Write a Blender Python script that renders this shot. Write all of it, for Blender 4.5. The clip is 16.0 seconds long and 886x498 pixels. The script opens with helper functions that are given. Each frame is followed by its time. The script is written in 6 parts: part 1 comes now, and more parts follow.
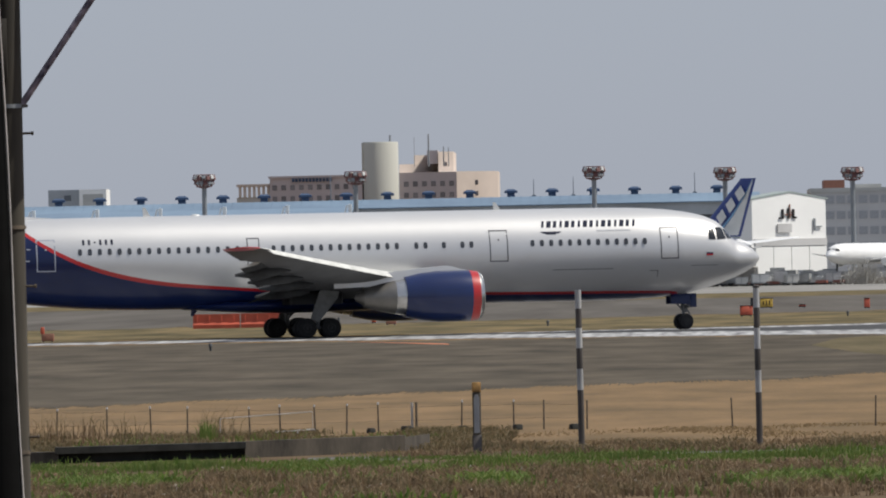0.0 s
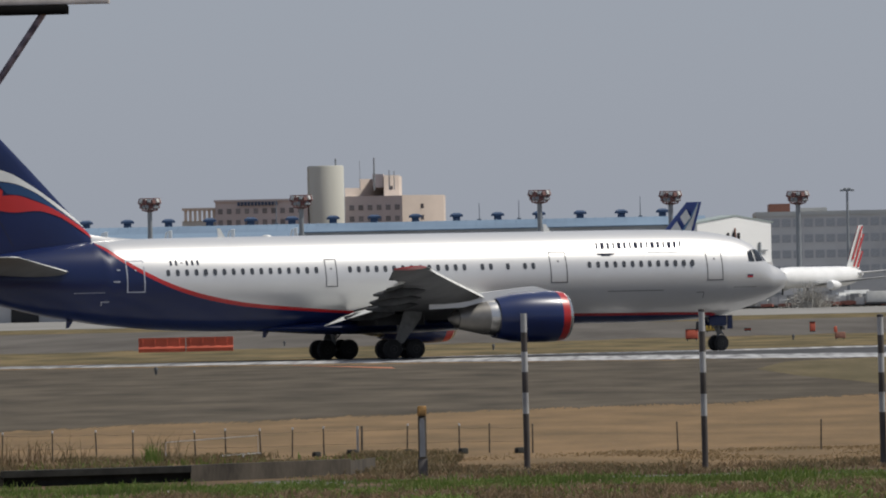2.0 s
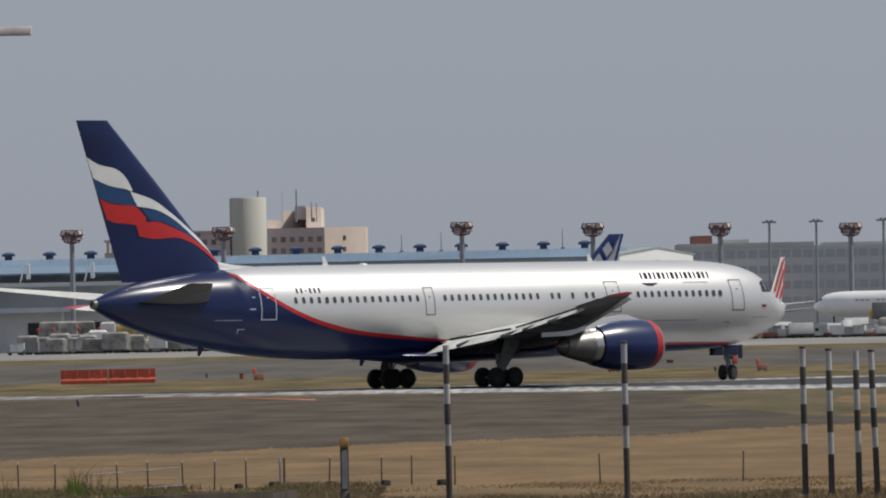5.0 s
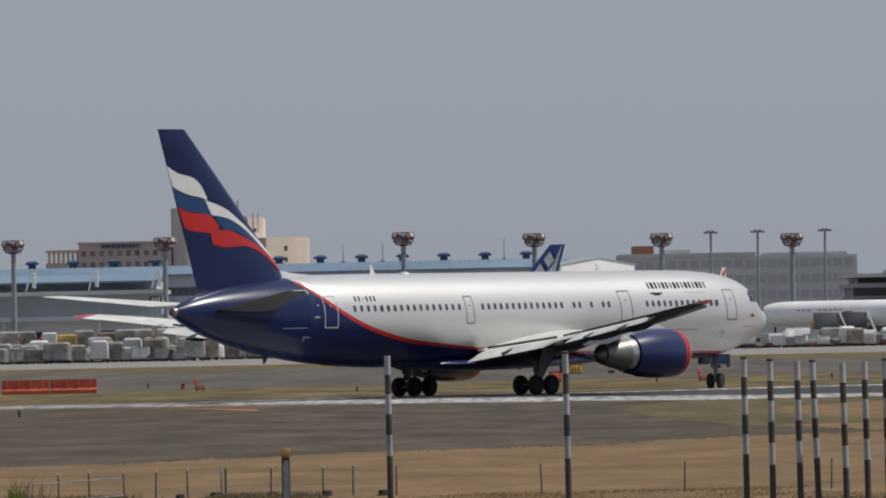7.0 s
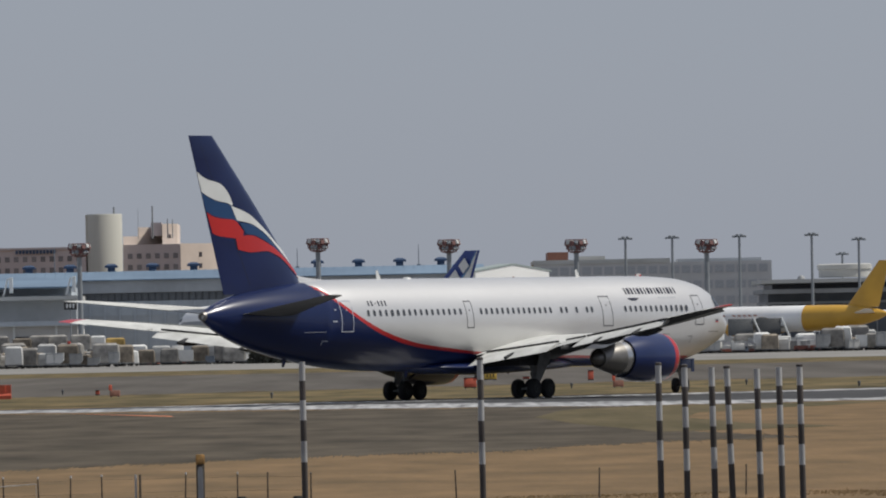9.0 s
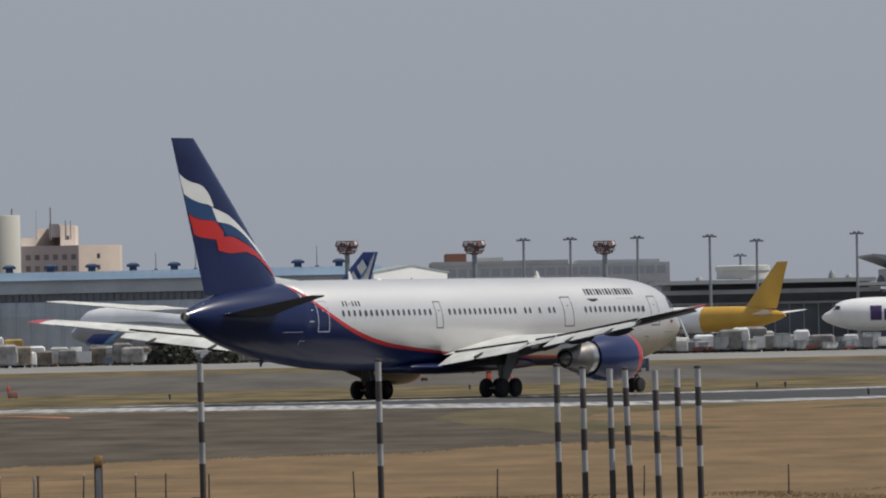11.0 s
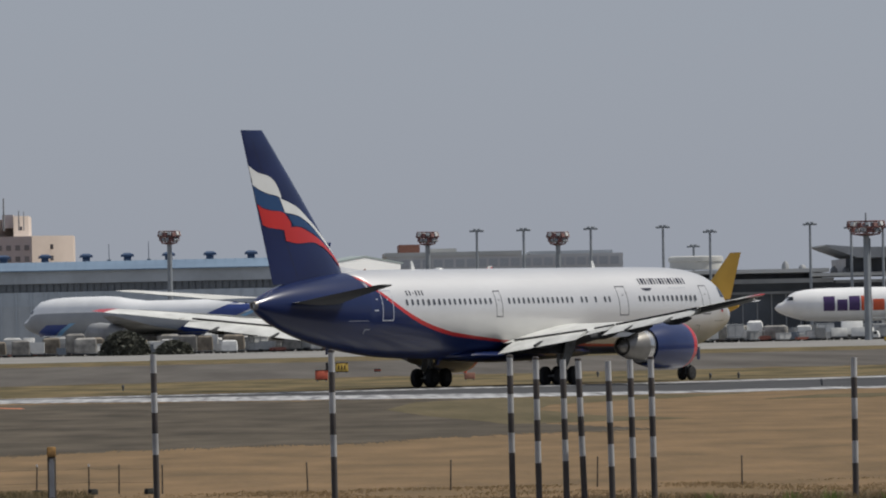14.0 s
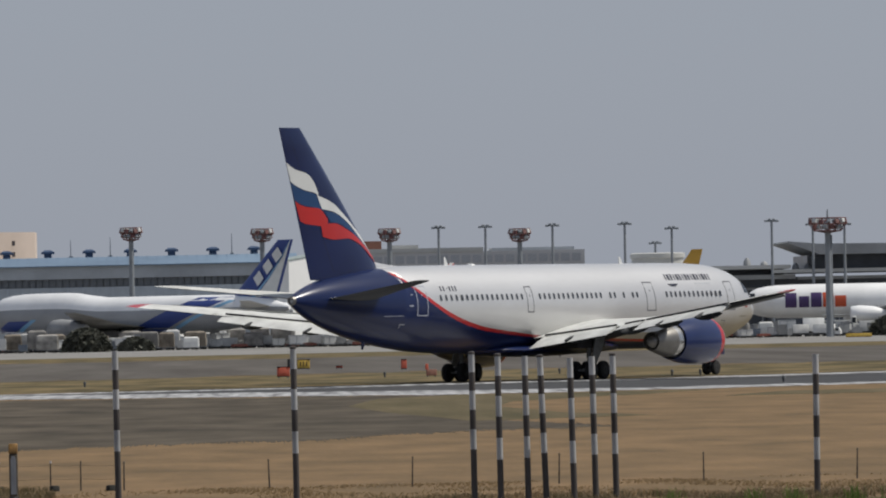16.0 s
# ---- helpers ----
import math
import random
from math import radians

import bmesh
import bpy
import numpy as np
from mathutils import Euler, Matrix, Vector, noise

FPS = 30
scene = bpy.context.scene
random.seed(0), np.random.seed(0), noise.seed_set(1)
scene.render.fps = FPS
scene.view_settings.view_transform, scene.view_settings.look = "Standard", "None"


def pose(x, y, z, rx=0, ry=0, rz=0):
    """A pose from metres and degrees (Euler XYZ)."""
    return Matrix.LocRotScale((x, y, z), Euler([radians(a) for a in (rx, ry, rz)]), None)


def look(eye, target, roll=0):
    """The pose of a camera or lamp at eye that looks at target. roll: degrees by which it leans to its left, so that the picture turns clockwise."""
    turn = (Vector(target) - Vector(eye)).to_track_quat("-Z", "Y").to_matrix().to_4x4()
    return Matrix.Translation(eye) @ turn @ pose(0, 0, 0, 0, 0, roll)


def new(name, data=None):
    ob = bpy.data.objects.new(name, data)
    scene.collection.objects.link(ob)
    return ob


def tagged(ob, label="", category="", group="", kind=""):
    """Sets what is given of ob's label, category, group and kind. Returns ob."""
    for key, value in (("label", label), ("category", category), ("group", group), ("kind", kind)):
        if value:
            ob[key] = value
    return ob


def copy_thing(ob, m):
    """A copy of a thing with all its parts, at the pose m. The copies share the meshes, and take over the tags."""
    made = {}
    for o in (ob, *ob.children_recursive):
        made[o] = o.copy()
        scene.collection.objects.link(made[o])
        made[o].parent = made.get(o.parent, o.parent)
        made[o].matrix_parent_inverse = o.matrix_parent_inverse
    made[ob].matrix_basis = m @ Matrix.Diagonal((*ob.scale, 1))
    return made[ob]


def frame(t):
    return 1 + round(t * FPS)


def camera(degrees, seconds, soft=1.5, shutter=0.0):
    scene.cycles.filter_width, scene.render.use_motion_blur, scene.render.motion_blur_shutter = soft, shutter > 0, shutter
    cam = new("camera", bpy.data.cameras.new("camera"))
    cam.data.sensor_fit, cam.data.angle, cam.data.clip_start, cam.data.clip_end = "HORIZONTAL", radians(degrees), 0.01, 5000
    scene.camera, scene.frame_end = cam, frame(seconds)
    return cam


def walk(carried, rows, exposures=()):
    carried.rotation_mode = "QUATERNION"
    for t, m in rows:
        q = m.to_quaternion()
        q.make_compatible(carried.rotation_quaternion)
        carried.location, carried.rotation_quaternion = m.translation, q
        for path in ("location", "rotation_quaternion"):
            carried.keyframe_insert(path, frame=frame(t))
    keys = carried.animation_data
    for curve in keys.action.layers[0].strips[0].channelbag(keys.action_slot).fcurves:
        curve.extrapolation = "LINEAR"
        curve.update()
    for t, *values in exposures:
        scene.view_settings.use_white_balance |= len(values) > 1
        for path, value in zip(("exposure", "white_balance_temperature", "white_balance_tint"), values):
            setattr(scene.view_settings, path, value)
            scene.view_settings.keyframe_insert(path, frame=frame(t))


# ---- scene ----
EYE = 3.65
ROLL = -1.2
PAN = [(0, -1.4944, 0.1508), (0.5, -1.3865, 0.1897), (1, -1.3483, 0.2296), (1.5, -1.2626, 0.2607), (2, -1.1348, 0.2989), (2.5, -0.9732, 0.3482), (3, -0.8873, 0.3677), (3.5, -0.8469, 0.3900), (4, -0.7679, 0.4272), (6.5, -0.3665, 0.5528), (7, -0.2369, 0.5574), (7.5, -0.1062, 0.5726), (8, 0.0008, 0.5864), (8.5, 0.1474, 0.5898), (9, 0.3228, 0.5858), (9.5, 0.5057, 0.5876), (12, 1.1350, 0.5765), (12.5, 1.1536, 0.5437), (13, 1.2262, 0.5447), (13.5, 1.2310, 0.5289), (14, 1.2945, 0.5157), (14.5, 1.3742, 0.5163), (15, 1.3681, 0.5170), (15.5, 1.4449, 0.4877), (16, 1.5446, 0.4885)]
cam = camera(5.798, 16.0, soft=2.0)
walk(cam, [(t, pose(0, 0, EYE, 90 + tilt, 0, -pan) @ pose(0, 0, 0, 0, 0, ROLL)) for t, pan, tilt in PAN], [(0, 0.27), (1, 0.16), (2, 0.03), (4, -0.03), (7, -0.02), (16, 0.0)])

# world, sun, exposure
SUN_EL, SUN_AZ = 56.0, 87.0  # azimuth clockwise from +Y
world = bpy.data.worlds.new("sky")
scene.world = world
world.use_nodes = True
wn = world.node_tree.nodes
sky = wn.new("ShaderNodeTexSky")
sky.sky_type, sky.sun_disc = "NISHITA", False
sky.sun_elevation, sky.sun_rotation = radians(SUN_EL), radians(SUN_AZ)
sky.air_density, sky.dust_density, sky.ozone_density = 1.0, 1.0, 3.0
haze = wn.new("ShaderNodeMix")  # spring haze over the clear sky
haze.data_type = "RGBA"
haze.inputs[0].default_value = 0.85
haze.inputs[7].default_value = (3.03, 3.32, 4.02, 1)
world.node_tree.links.new(sky.outputs[0], haze.inputs[6])
world.node_tree.links.new(haze.outputs[2], wn["Background"].inputs[0])
wn["Background"].inputs[1].default_value = 0.1
sun = new("sun", bpy.data.lights.new("sun", "SUN"))
sun.data.energy, sun.data.angle, sun.data.color = 3.6, radians(0.5), (1.0, 0.95, 0.86)
sd = Vector((math.sin(radians(SUN_AZ)) * math.cos(radians(SUN_EL)), math.cos(radians(SUN_AZ)) * math.cos(radians(SUN_EL)), math.sin(radians(SUN_EL))))
sun.matrix_world = look(sd * 50, (0, 0, 0))


# ---- materials ----
def mat(name, col, rough=0.6, metal=0.0, var=0.12, scale=4.0, fine=40.0, bump=0.0, coat=0.0, dark=None, stretch=None, obj_var=0.0, spec=0.5):
    """Principled surface with two scales of mottling and an optional relief."""
    m = bpy.data.materials.new(name)
    m.use_nodes = True
    nt = m.node_tree
    b = nt.nodes["Principled BSDF"]
    b.inputs["Roughness"].default_value, b.inputs["Metallic"].default_value = rough, metal
    b.inputs["Coat Weight"].default_value = coat
    b.inputs["Specular IOR Level"].default_value = spec
    b.inputs["Coat Roughness"].default_value = 0.12
    tc = nt.nodes.new("ShaderNodeTexCoord")
    mp = nt.nodes.new("ShaderNodeMapping")
    nt.links.new(tc.outputs["Object"], mp.inputs[0])
    if stretch:
        mp.inputs["Scale"].default_value = stretch
    n1, n2 = nt.nodes.new("ShaderNodeTexNoise"), nt.nodes.new("ShaderNodeTexNoise")
    for n, s, dt in ((n1, scale, 5), (n2, fine, 3)):
        n.inputs["Scale"].default_value, n.inputs["Detail"].default_value = s, dt
        nt.links.new(mp.outputs[0], n.inputs["Vector"])
    mx = nt.nodes.new("ShaderNodeMix")
    mx.data_type = "RGBA"
    d = dark or tuple(c * (1 - 2.2 * var) for c in col)
    up = tuple(min(1, c * (1 + var)) for c in col)
    mx.inputs[6].default_value, mx.inputs[7].default_value = (*d, 1), (*up, 1)
    ramp = nt.nodes.new("ShaderNodeMath")
    ramp.operation = "MULTIPLY_ADD"
    nt.links.new(n2.outputs[0], ramp.inputs[0])
    ramp.inputs[1].default_value = 0.5
    sub = nt.nodes.new("ShaderNodeMapRange")
    nt.links.new(n1.outputs[0], sub.inputs[0])
    sub.inputs[1].default_value, sub.inputs[2].default_value, sub.inputs[3].default_value, sub.inputs[4].default_value = 0.3, 0.7, -0.25, 0.75
    nt.links.new(sub.outputs[0], ramp.inputs[2])
    ramp.use_clamp = True
    nt.links.new(ramp.outputs[0], mx.inputs[0])
    src = mx.outputs[2]
    if obj_var:
        oi, hv = nt.nodes.new("ShaderNodeObjectInfo"), nt.nodes.new("ShaderNodeHueSaturation")
        rg = nt.nodes.new("ShaderNodeMapRange")
        nt.links.new(oi.outputs["Random"], rg.inputs[0])
        rg.inputs[3].default_value, rg.inputs[4].default_value = 1 - obj_var, 1 + obj_var
        nt.links.new(rg.outputs[0], hv.inputs["Value"])
        nt.links.new(src, hv.inputs["Color"])
        src = hv.outputs[0]
    nt.links.new(src, b.inputs["Base Color"])
    if bump:
        bp = nt.nodes.new("ShaderNodeBump")
        bp.inputs["Distance"].default_value = bump
        bp.inputs["Strength"].default_value = 0.6
        nt.links.new(n2.outputs[0], bp.inputs["Height"])
        nt.links.new(bp.outputs[0], b.inputs["Normal"])
    return m


M_white = mat("silver_white_paint", (0.655, 0.65, 0.642), 0.38, 0.52, var=0.03, scale=0.35, fine=3, coat=0.3, stretch=(0.4, 1, 1))
M_red = mat("red_paint", (0.44, 0.013, 0.014), 0.35, var=0.05, scale=0.5, coat=0.4)
M_navy = mat("navy_paint", (0.0065, 0.0155, 0.07), 0.28, var=0.08, scale=0.4, fine=3, coat=0.14, spec=0.35, stretch=(0.4, 1, 1))
M_cowl = mat("cowling_blue_paint", (0.008, 0.02, 0.09), 0.3, var=0.08, scale=0.4, fine=3, coat=0.45, spec=0.4)
M_cowl.node_tree.nodes["Principled BSDF"].inputs["Coat Roughness"].default_value = 0.05
M_teal = mat("mid_blue_paint", (0.012, 0.05, 0.14), 0.35, var=0.05, scale=0.5)
M_finwhite = mat("off_white_paint", (0.62, 0.63, 0.62), 0.4, var=0.05, scale=0.6)
# Shade under wings and tailplanes is put into this darker grey.
M_wing = mat("shaded_wing_paint", (0.14, 0.143, 0.148), 0.7, spec=0.0, var=0.1, scale=0.5, fine=6, stretch=(1, 0.4, 1))
# Deeper shade below flaps and track fairings, put into the colour.
M_cove = mat("shade_grey_underside", (0.075, 0.077, 0.08), 0.7, spec=0.0, var=0.2, scale=0.8, fine=6)
# Pale paint; on wing and tailplane tops it also carries the sunlight.
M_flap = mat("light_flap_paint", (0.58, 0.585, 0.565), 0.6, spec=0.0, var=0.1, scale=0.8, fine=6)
M_metal = mat("bare_metal", (0.6, 0.59, 0.57), 0.27, 1.0, var=0.05, scale=1.5)
M_core = mat("exhaust_metal", (0.22, 0.21, 0.195), 0.42, 0.7, var=0.06, scale=2)
M_strut = mat("gear_grey", (0.17, 0.175, 0.175), 0.45, var=0.12, scale=3)
M_rim = mat("near_black_wheel_rim", (0.028, 0.028, 0.029), 0.6, var=0.2, scale=6)
M_tyre = mat("tyre_rubber", (0.018, 0.018, 0.019), 0.85, var=0.2, scale=6)
M_black = mat("black_void", (0.012, 0.012, 0.014), 0.6, var=0.1)
M_glass = mat("dark_window_glass", (0.02, 0.024, 0.03), 0.15, var=0.1)
M_window = mat("cabin_window_glass", (0.05, 0.055, 0.065), 0.3, var=0.1)
M_line = mat("door_outline_grey", (0.1, 0.1, 0.11), 0.5, var=0.1)
M_lineblue = mat("door_outline_pale", (0.4, 0.42, 0.48), 0.5, var=0.1)
M_letter = mat("dark_letter_paint", (0.04, 0.044, 0.065), 0.75, spec=0.0, var=0.05)
M_letterpale = mat("pale_letter_paint", (0.5, 0.51, 0.53), 0.4, var=0.05)
M_lamp_red = mat("red_marker", (0.45, 0.05, 0.03), 0.4, var=0.08)


# ---- mesh helpers ----
class G:
    """Collects vertices and faces for one mesh."""

    def __init__(self):
        self.v, self.f, self.m = [], [], []

    def face(self, pts, mi=0):
        k = len(self.v)
        self.v += [tuple(p) for p in pts]
        self.f.append(tuple(range(k, k + len(pts))))
        self.m.append(mi)

    def loft(self, rings, mi=0, closed=True, caps=True):
        """Skin over rings of equal count; mi is one index or a function of (ring, seg)."""
        k, n = len(self.v), len(rings[0])
        for r in rings:
            self.v += [tuple(p) for p in r]
        for i in range(len(rings) - 1):
            for j in range(n if closed else n - 1):
                a, b = k + i * n + j, k + i * n + (j + 1) % n
                self.f.append((a, b, b + n, a + n))
                self.m.append(mi(i, j) if callable(mi) else mi)
        if caps:
            for i in (0, len(rings) - 1):
                self.f.append(tuple(range(k + i * n, k + i * n + n))[:: -1 if i == 0 else 1])
                self.m.append(mi(min(i, len(rings) - 2), 0) if callable(mi) else mi)
        return self

    def box(self, x0, y0, z0, x1, y1, z1, mi=0, c=0.0):
        c = min(c, (x1 - x0) / 3, (y1 - y0) / 3)
        if c:
            ring = lambda z, i: [(x0 + c + i, y0 + i, z), (x1 - c - i, y0 + i, z), (x1 - i, y0 + c + i, z), (x1 - i, y1 - c - i, z), (x1 - c - i, y1 - i, z), (x0 + c + i, y1 - i, z), (x0 + i, y1 - c - i, z), (x0 + i, y0 + c + i, z)]
            return self.loft([ring(z0, 0), ring(z1 - c, 0), ring(z1, c * 0.7)], mi)
        ring = lambda z: [(x0, y0, z), (x1, y0, z), (x1, y1, z), (x0, y1, z)]
        return self.loft([ring(z0), ring(z1)], mi)

    def tube(self, p0, p1, r0, r1=None, n=10, mi=0, caps=True):
        p0, p1 = Vector(p0), Vector(p1)
        q = (p1 - p0).to_track_quat("Z", "Y")
        r1 = r0 if r1 is None else r1
        ring = lambda p, r: [p + q @ Vector((r * math.cos(2 * math.pi * i / n), r * math.sin(2 * math.pi * i / n), 0)) for i in range(n)]
        return self.loft([ring(p0, r0), ring(p1, r1)], mi, caps=caps)

    def spin(self, prof, centre=(0, 0, 0), axis="x", n=24, mi=0, caps=True):
        """Body of revolution from (along, radius) pairs; mi may be a function of (ring, seg)."""
        cx, cy, cz = centre
        rings = []
        for a, r in prof:
            ring = []
            for i in range(n):
                u, w = r * math.cos(2 * math.pi * i / n), r * math.sin(2 * math.pi * i / n)
                ring.append({"x": (cx + a, cy + u, cz + w), "y": (cx + w, cy + a, cz + u), "z": (cx + u, cy + w, cz + a)}[axis])
            rings.append(ring)
        return self.loft(rings, mi, caps=caps)

    def mesh(self, name, mats, smooth=40):
        me = bpy.data.meshes.new(name)
        me.from_pydata(self.v, [], self.f)
        for m in mats if isinstance(mats, (list, tuple)) else [mats]:
            me.materials.append(m)
        me.polygons.foreach_set("material_index", self.m)
        bm = bmesh.new()
        bm.from_mesh(me)
        if len(bm.faces) < 20000:
            bmesh.ops.recalc_face_normals(bm, faces=bm.faces)
        if smooth:
            for f in bm.faces:
                f.smooth = True
            for e in bm.edges:
                if len(e.link_faces) == 2 and e.calc_face_angle(0) > radians(smooth):
                    e.smooth = False
        bm.to_mesh(me)
        bm.free()
        return me


def part(name, g, mats, parent, label="", smooth=40, at=None):
    ob = new(name, g if isinstance(g, bpy.types.Mesh) else g.mesh(name, mats, smooth))
    ob.parent = parent
    if at is not None:
        ob.matrix_basis = at if isinstance(at, Matrix) else Matrix.Translation(at)
    if label:
        ob["label"] = label
    return ob


def thing(name, label, category, m=None, group="", kind=""):
    ob = tagged(new(name), label, category, group, kind)
    if m is not None:
        ob.matrix_basis = m
    return ob


def solid(name, g, mats, label, category="", m=None, group="", kind="", smooth=40):
    ob = tagged(new(name, g.mesh(name, mats, smooth)), label, category, group, kind)
    if m is not None:
        ob.matrix_basis = m
    return ob


def pchip(xs, ys):
    """Monotone cubic through points."""
    xs, ys = np.array(xs, float), np.array(ys, float)
    h, dl = np.diff(xs), np.diff(ys) / np.diff(xs)
    t = np.zeros(len(xs))
    t[0], t[-1] = dl[0], dl[-1]
    for i in range(1, len(xs) - 1):
        if dl[i - 1] * dl[i] > 0:
            w1, w2 = 2 * h[i] + h[i - 1], h[i] + 2 * h[i - 1]
            t[i] = (w1 + w2) / (w1 / dl[i - 1] + w2 / dl[i])

    def at(x):
        x = min(max(x, xs[0]), xs[-1])
        i = min(int(np.searchsorted(xs, x, "right")) - 1, len(xs) - 2)
        u = (x - xs[i]) / h[i]
        return float((1 + 2 * u) * (1 - u) ** 2 * ys[i] + u * (1 - u) ** 2 * h[i] * t[i] + u * u * (3 - 2 * u) * ys[i + 1] + u * u * (u - 1) * h[i] * t[i + 1])
    return at


# ---- ground ----
def sheet(name, outline, z, m, label, category="", cells=None):
    """Flat piece of ground from an outline, with its own thickness."""
    g = G()
    g.face([(x, y, z) for x, y in outline])
    n = len(outline)
    for i in range(n):
        a, b = outline[i], outline[(i + 1) % n]
        g.face([(a[0], a[1], z - 0.3), (b[0], b[1], z - 0.3), (b[0], b[1], z), (a[0], a[1], z)])
    return solid(name, g, m, label, category, kind="structure", smooth=0)


def ragged(outline, amp, step=0.7, lim=60, teeth=0.0):
    """Outline with an uneven, frayed edge in the part that lies near the view."""
    out = []
    for i, a in enumerate(outline):
        b = outline[(i + 1) % len(outline)]
        out.append(a)
        if abs(a[0]) < lim and abs(b[0]) < lim:
            n = max(1, int(abs(b[0] - a[0]) / step))
            for k in range(1, n):
                x, y = a[0] + (b[0] - a[0]) * k / n, a[1] + (b[1] - a[1]) * k / n
                out.append((x, y + amp * (1.3 * noise.noise(Vector((x * 0.3, y * 0.02, amp))) + 0.9 * noise.noise(Vector((x * 1.3, 7.0, y * 0.05)))) + teeth * (noise.noise(Vector((x * 21, 3.0, 1.0))) + 0.3 * noise.noise(Vector((x * 2.7, 5.0, 2.0))))))
    return out


M_dry = mat("dry_grass_ground", (0.187, 0.124, 0.068), 0.95, var=0.15, scale=0.35, fine=3.0, spec=0.08, bump=0.08, stretch=(1, 0.3, 1), dark=(0.125, 0.09, 0.052))
M_shoulder = mat("old_grey_shoulder", (0.092, 0.077, 0.058), 0.95, var=0.2, scale=0.3, fine=2.2, spec=0.08, bump=0.02, stretch=(1, 0.25, 1), dark=(0.05, 0.043, 0.033))
M_tarmac = mat("taxiway_asphalt", (0.055, 0.055, 0.056), 0.85, spec=0.25, var=0.2, scale=0.12, fine=0.8, dark=(0.032, 0.032, 0.033))
M_tarmac2 = mat("weathered_taxiway", (0.105, 0.095, 0.083), 0.9, spec=0.15, var=0.14, scale=0.15, fine=0.9, stretch=(1, 0.05, 1), dark=(0.065, 0.057, 0.048))
# Brightness and streaky flecks put grazing glare into the worn concrete's colour.
M_pale = mat("pale_glare_concrete", (0.44, 0.44, 0.44), 0.7, var=0.1, scale=1.6, fine=6, stretch=(1, 0.035, 1), dark=(0.1, 0.1, 0.1))
M_apron = mat("apron_concrete", (0.24, 0.23, 0.215), 0.85, var=0.12, scale=0.05, fine=0.3, dark=(0.15, 0.145, 0.13))
M_strip = mat("far_grass", (0.148, 0.112, 0.058), 0.95, var=0.25, scale=0.22, fine=1.6, spec=0.08, bump=0.05, stretch=(1, 0.2, 1), dark=(0.058, 0.052, 0.028))
M_orange = mat("orange_line_paint", (0.6, 0.2, 0.08), 0.7, var=0.2, scale=0.5, fine=2)
M_soil = mat("near_soil", (0.115, 0.08, 0.05), 0.95, var=0.3, scale=0.5, fine=6, spec=0.08, bump=0.08, dark=(0.06, 0.045, 0.026))

sheet("ground", [(-6000, -4900), (6000, -4900), (6000, 4900), (-6000, 4900)], 0.0, M_dry, "tan dry grass field reaching to the horizon", "ground")
sheet("bank", ragged([(-60, 40), (60, 40), (60, 173), (20, 175), (0, 178), (-4, 184), (-20, 188), (-60, 188)], 1.5), 0.004, M_soil, "brown soil bank under dead weeds beside the fence", "ground")
sheet("shoulder", ragged([(-300, 60), (-60, 196), (-30, 238), (-18.4, 250), (-13, 259), (-7, 268), (-1.7, 276), (4, 283), (8, 291), (14, 305), (13, 312), (11.5, 322), (9.2, 340), (7.7, 362), (6.7, 395), (8.7, 425), (12.7, 448), (-30, 480), (-300, 560)], 3.5, 0.04, lim=40, teeth=9), 0.006, M_shoulder, "grey-brown worn shoulder beside the taxiway", "shoulder")
sheet("taxiway", [(-300, 575), (-36, 490), (-24, 486), (0, 467), (18, 454), (36, 463), (80, 500), (200, 620), (260, 700), (120, 640), (60, 585), (36, 553), (22, 539), (5, 526), (-16, 512), (-36, 507), (-300, 640)], 0.01, M_tarmac, "dark asphalt taxiway with a painted edge", "taxiway")
sheet("taxiway_edge", ragged([(-300, 574), (-36, 489), (-24, 485), (-10, 475), (0, 463), (12, 449), (18, 449), (24, 453), (36, 463), (60, 484), (60, 490), (36, 474), (24, 468), (18, 471), (12, 479), (0, 492), (-10, 502), (-24, 505), (-36, 503), (-300, 590)], 3), 0.014, M_pale, "pale worn concrete band with painted glare along the taxiway edge", "edge line")
sheet("taxiway_far_line", ragged([(-16, 511), (5, 524), (22, 537), (36, 551), (60, 583), (60, 572), (36, 539), (22, 526), (5, 513), (-10, 507)], 2.0), 0.016, M_pale, "white painted line along the far taxiway edge", "edge line")
sheet("far_taxiway", ragged([(-900, 650), (-45, 634), (-18, 640), (10, 670), (50, 690), (900, 900), (900, 1150), (70, 1035), (10, 1010), (-30, 1015), (-900, 1020)], 9), 0.012, M_tarmac2, "weathered grey far taxiway", "taxiway")
sheet("far_strip", ragged([(-900, 1022), (-30, 1017), (10, 1012), (70, 1037), (900, 1152), (900, 1290), (0, 1180), (-900, 1180)], 16), 0.008, M_strip, "green-brown grass strip between the taxiways", "grass strip")
sheet("verge", ragged([(-300, 642), (-36, 509), (-16, 514), (5, 528), (22, 541), (36, 555), (60, 587), (120, 642), (260, 702), (900, 898), (50, 688), (10, 668), (-18, 638), (-45, 632), (-300, 648)], 5), 0.009, M_strip, "yellow-green grass verge behind the taxiway", "grass strip")
sheet("apron", [(-1500, 1185), (0, 1182), (900, 1292), (1500, 1300), (1500, 1900), (-1500, 1900)], 0.012, M_apron, "light grey concrete apron before the terminals", "apron")
M_olive = mat("olive_worn_grass", (0.118, 0.094, 0.056), 0.95, var=0.2, scale=0.35, fine=2.5, spec=0.08, bump=0.04, stretch=(1, 0.07, 1), dark=(0.075, 0.066, 0.036))
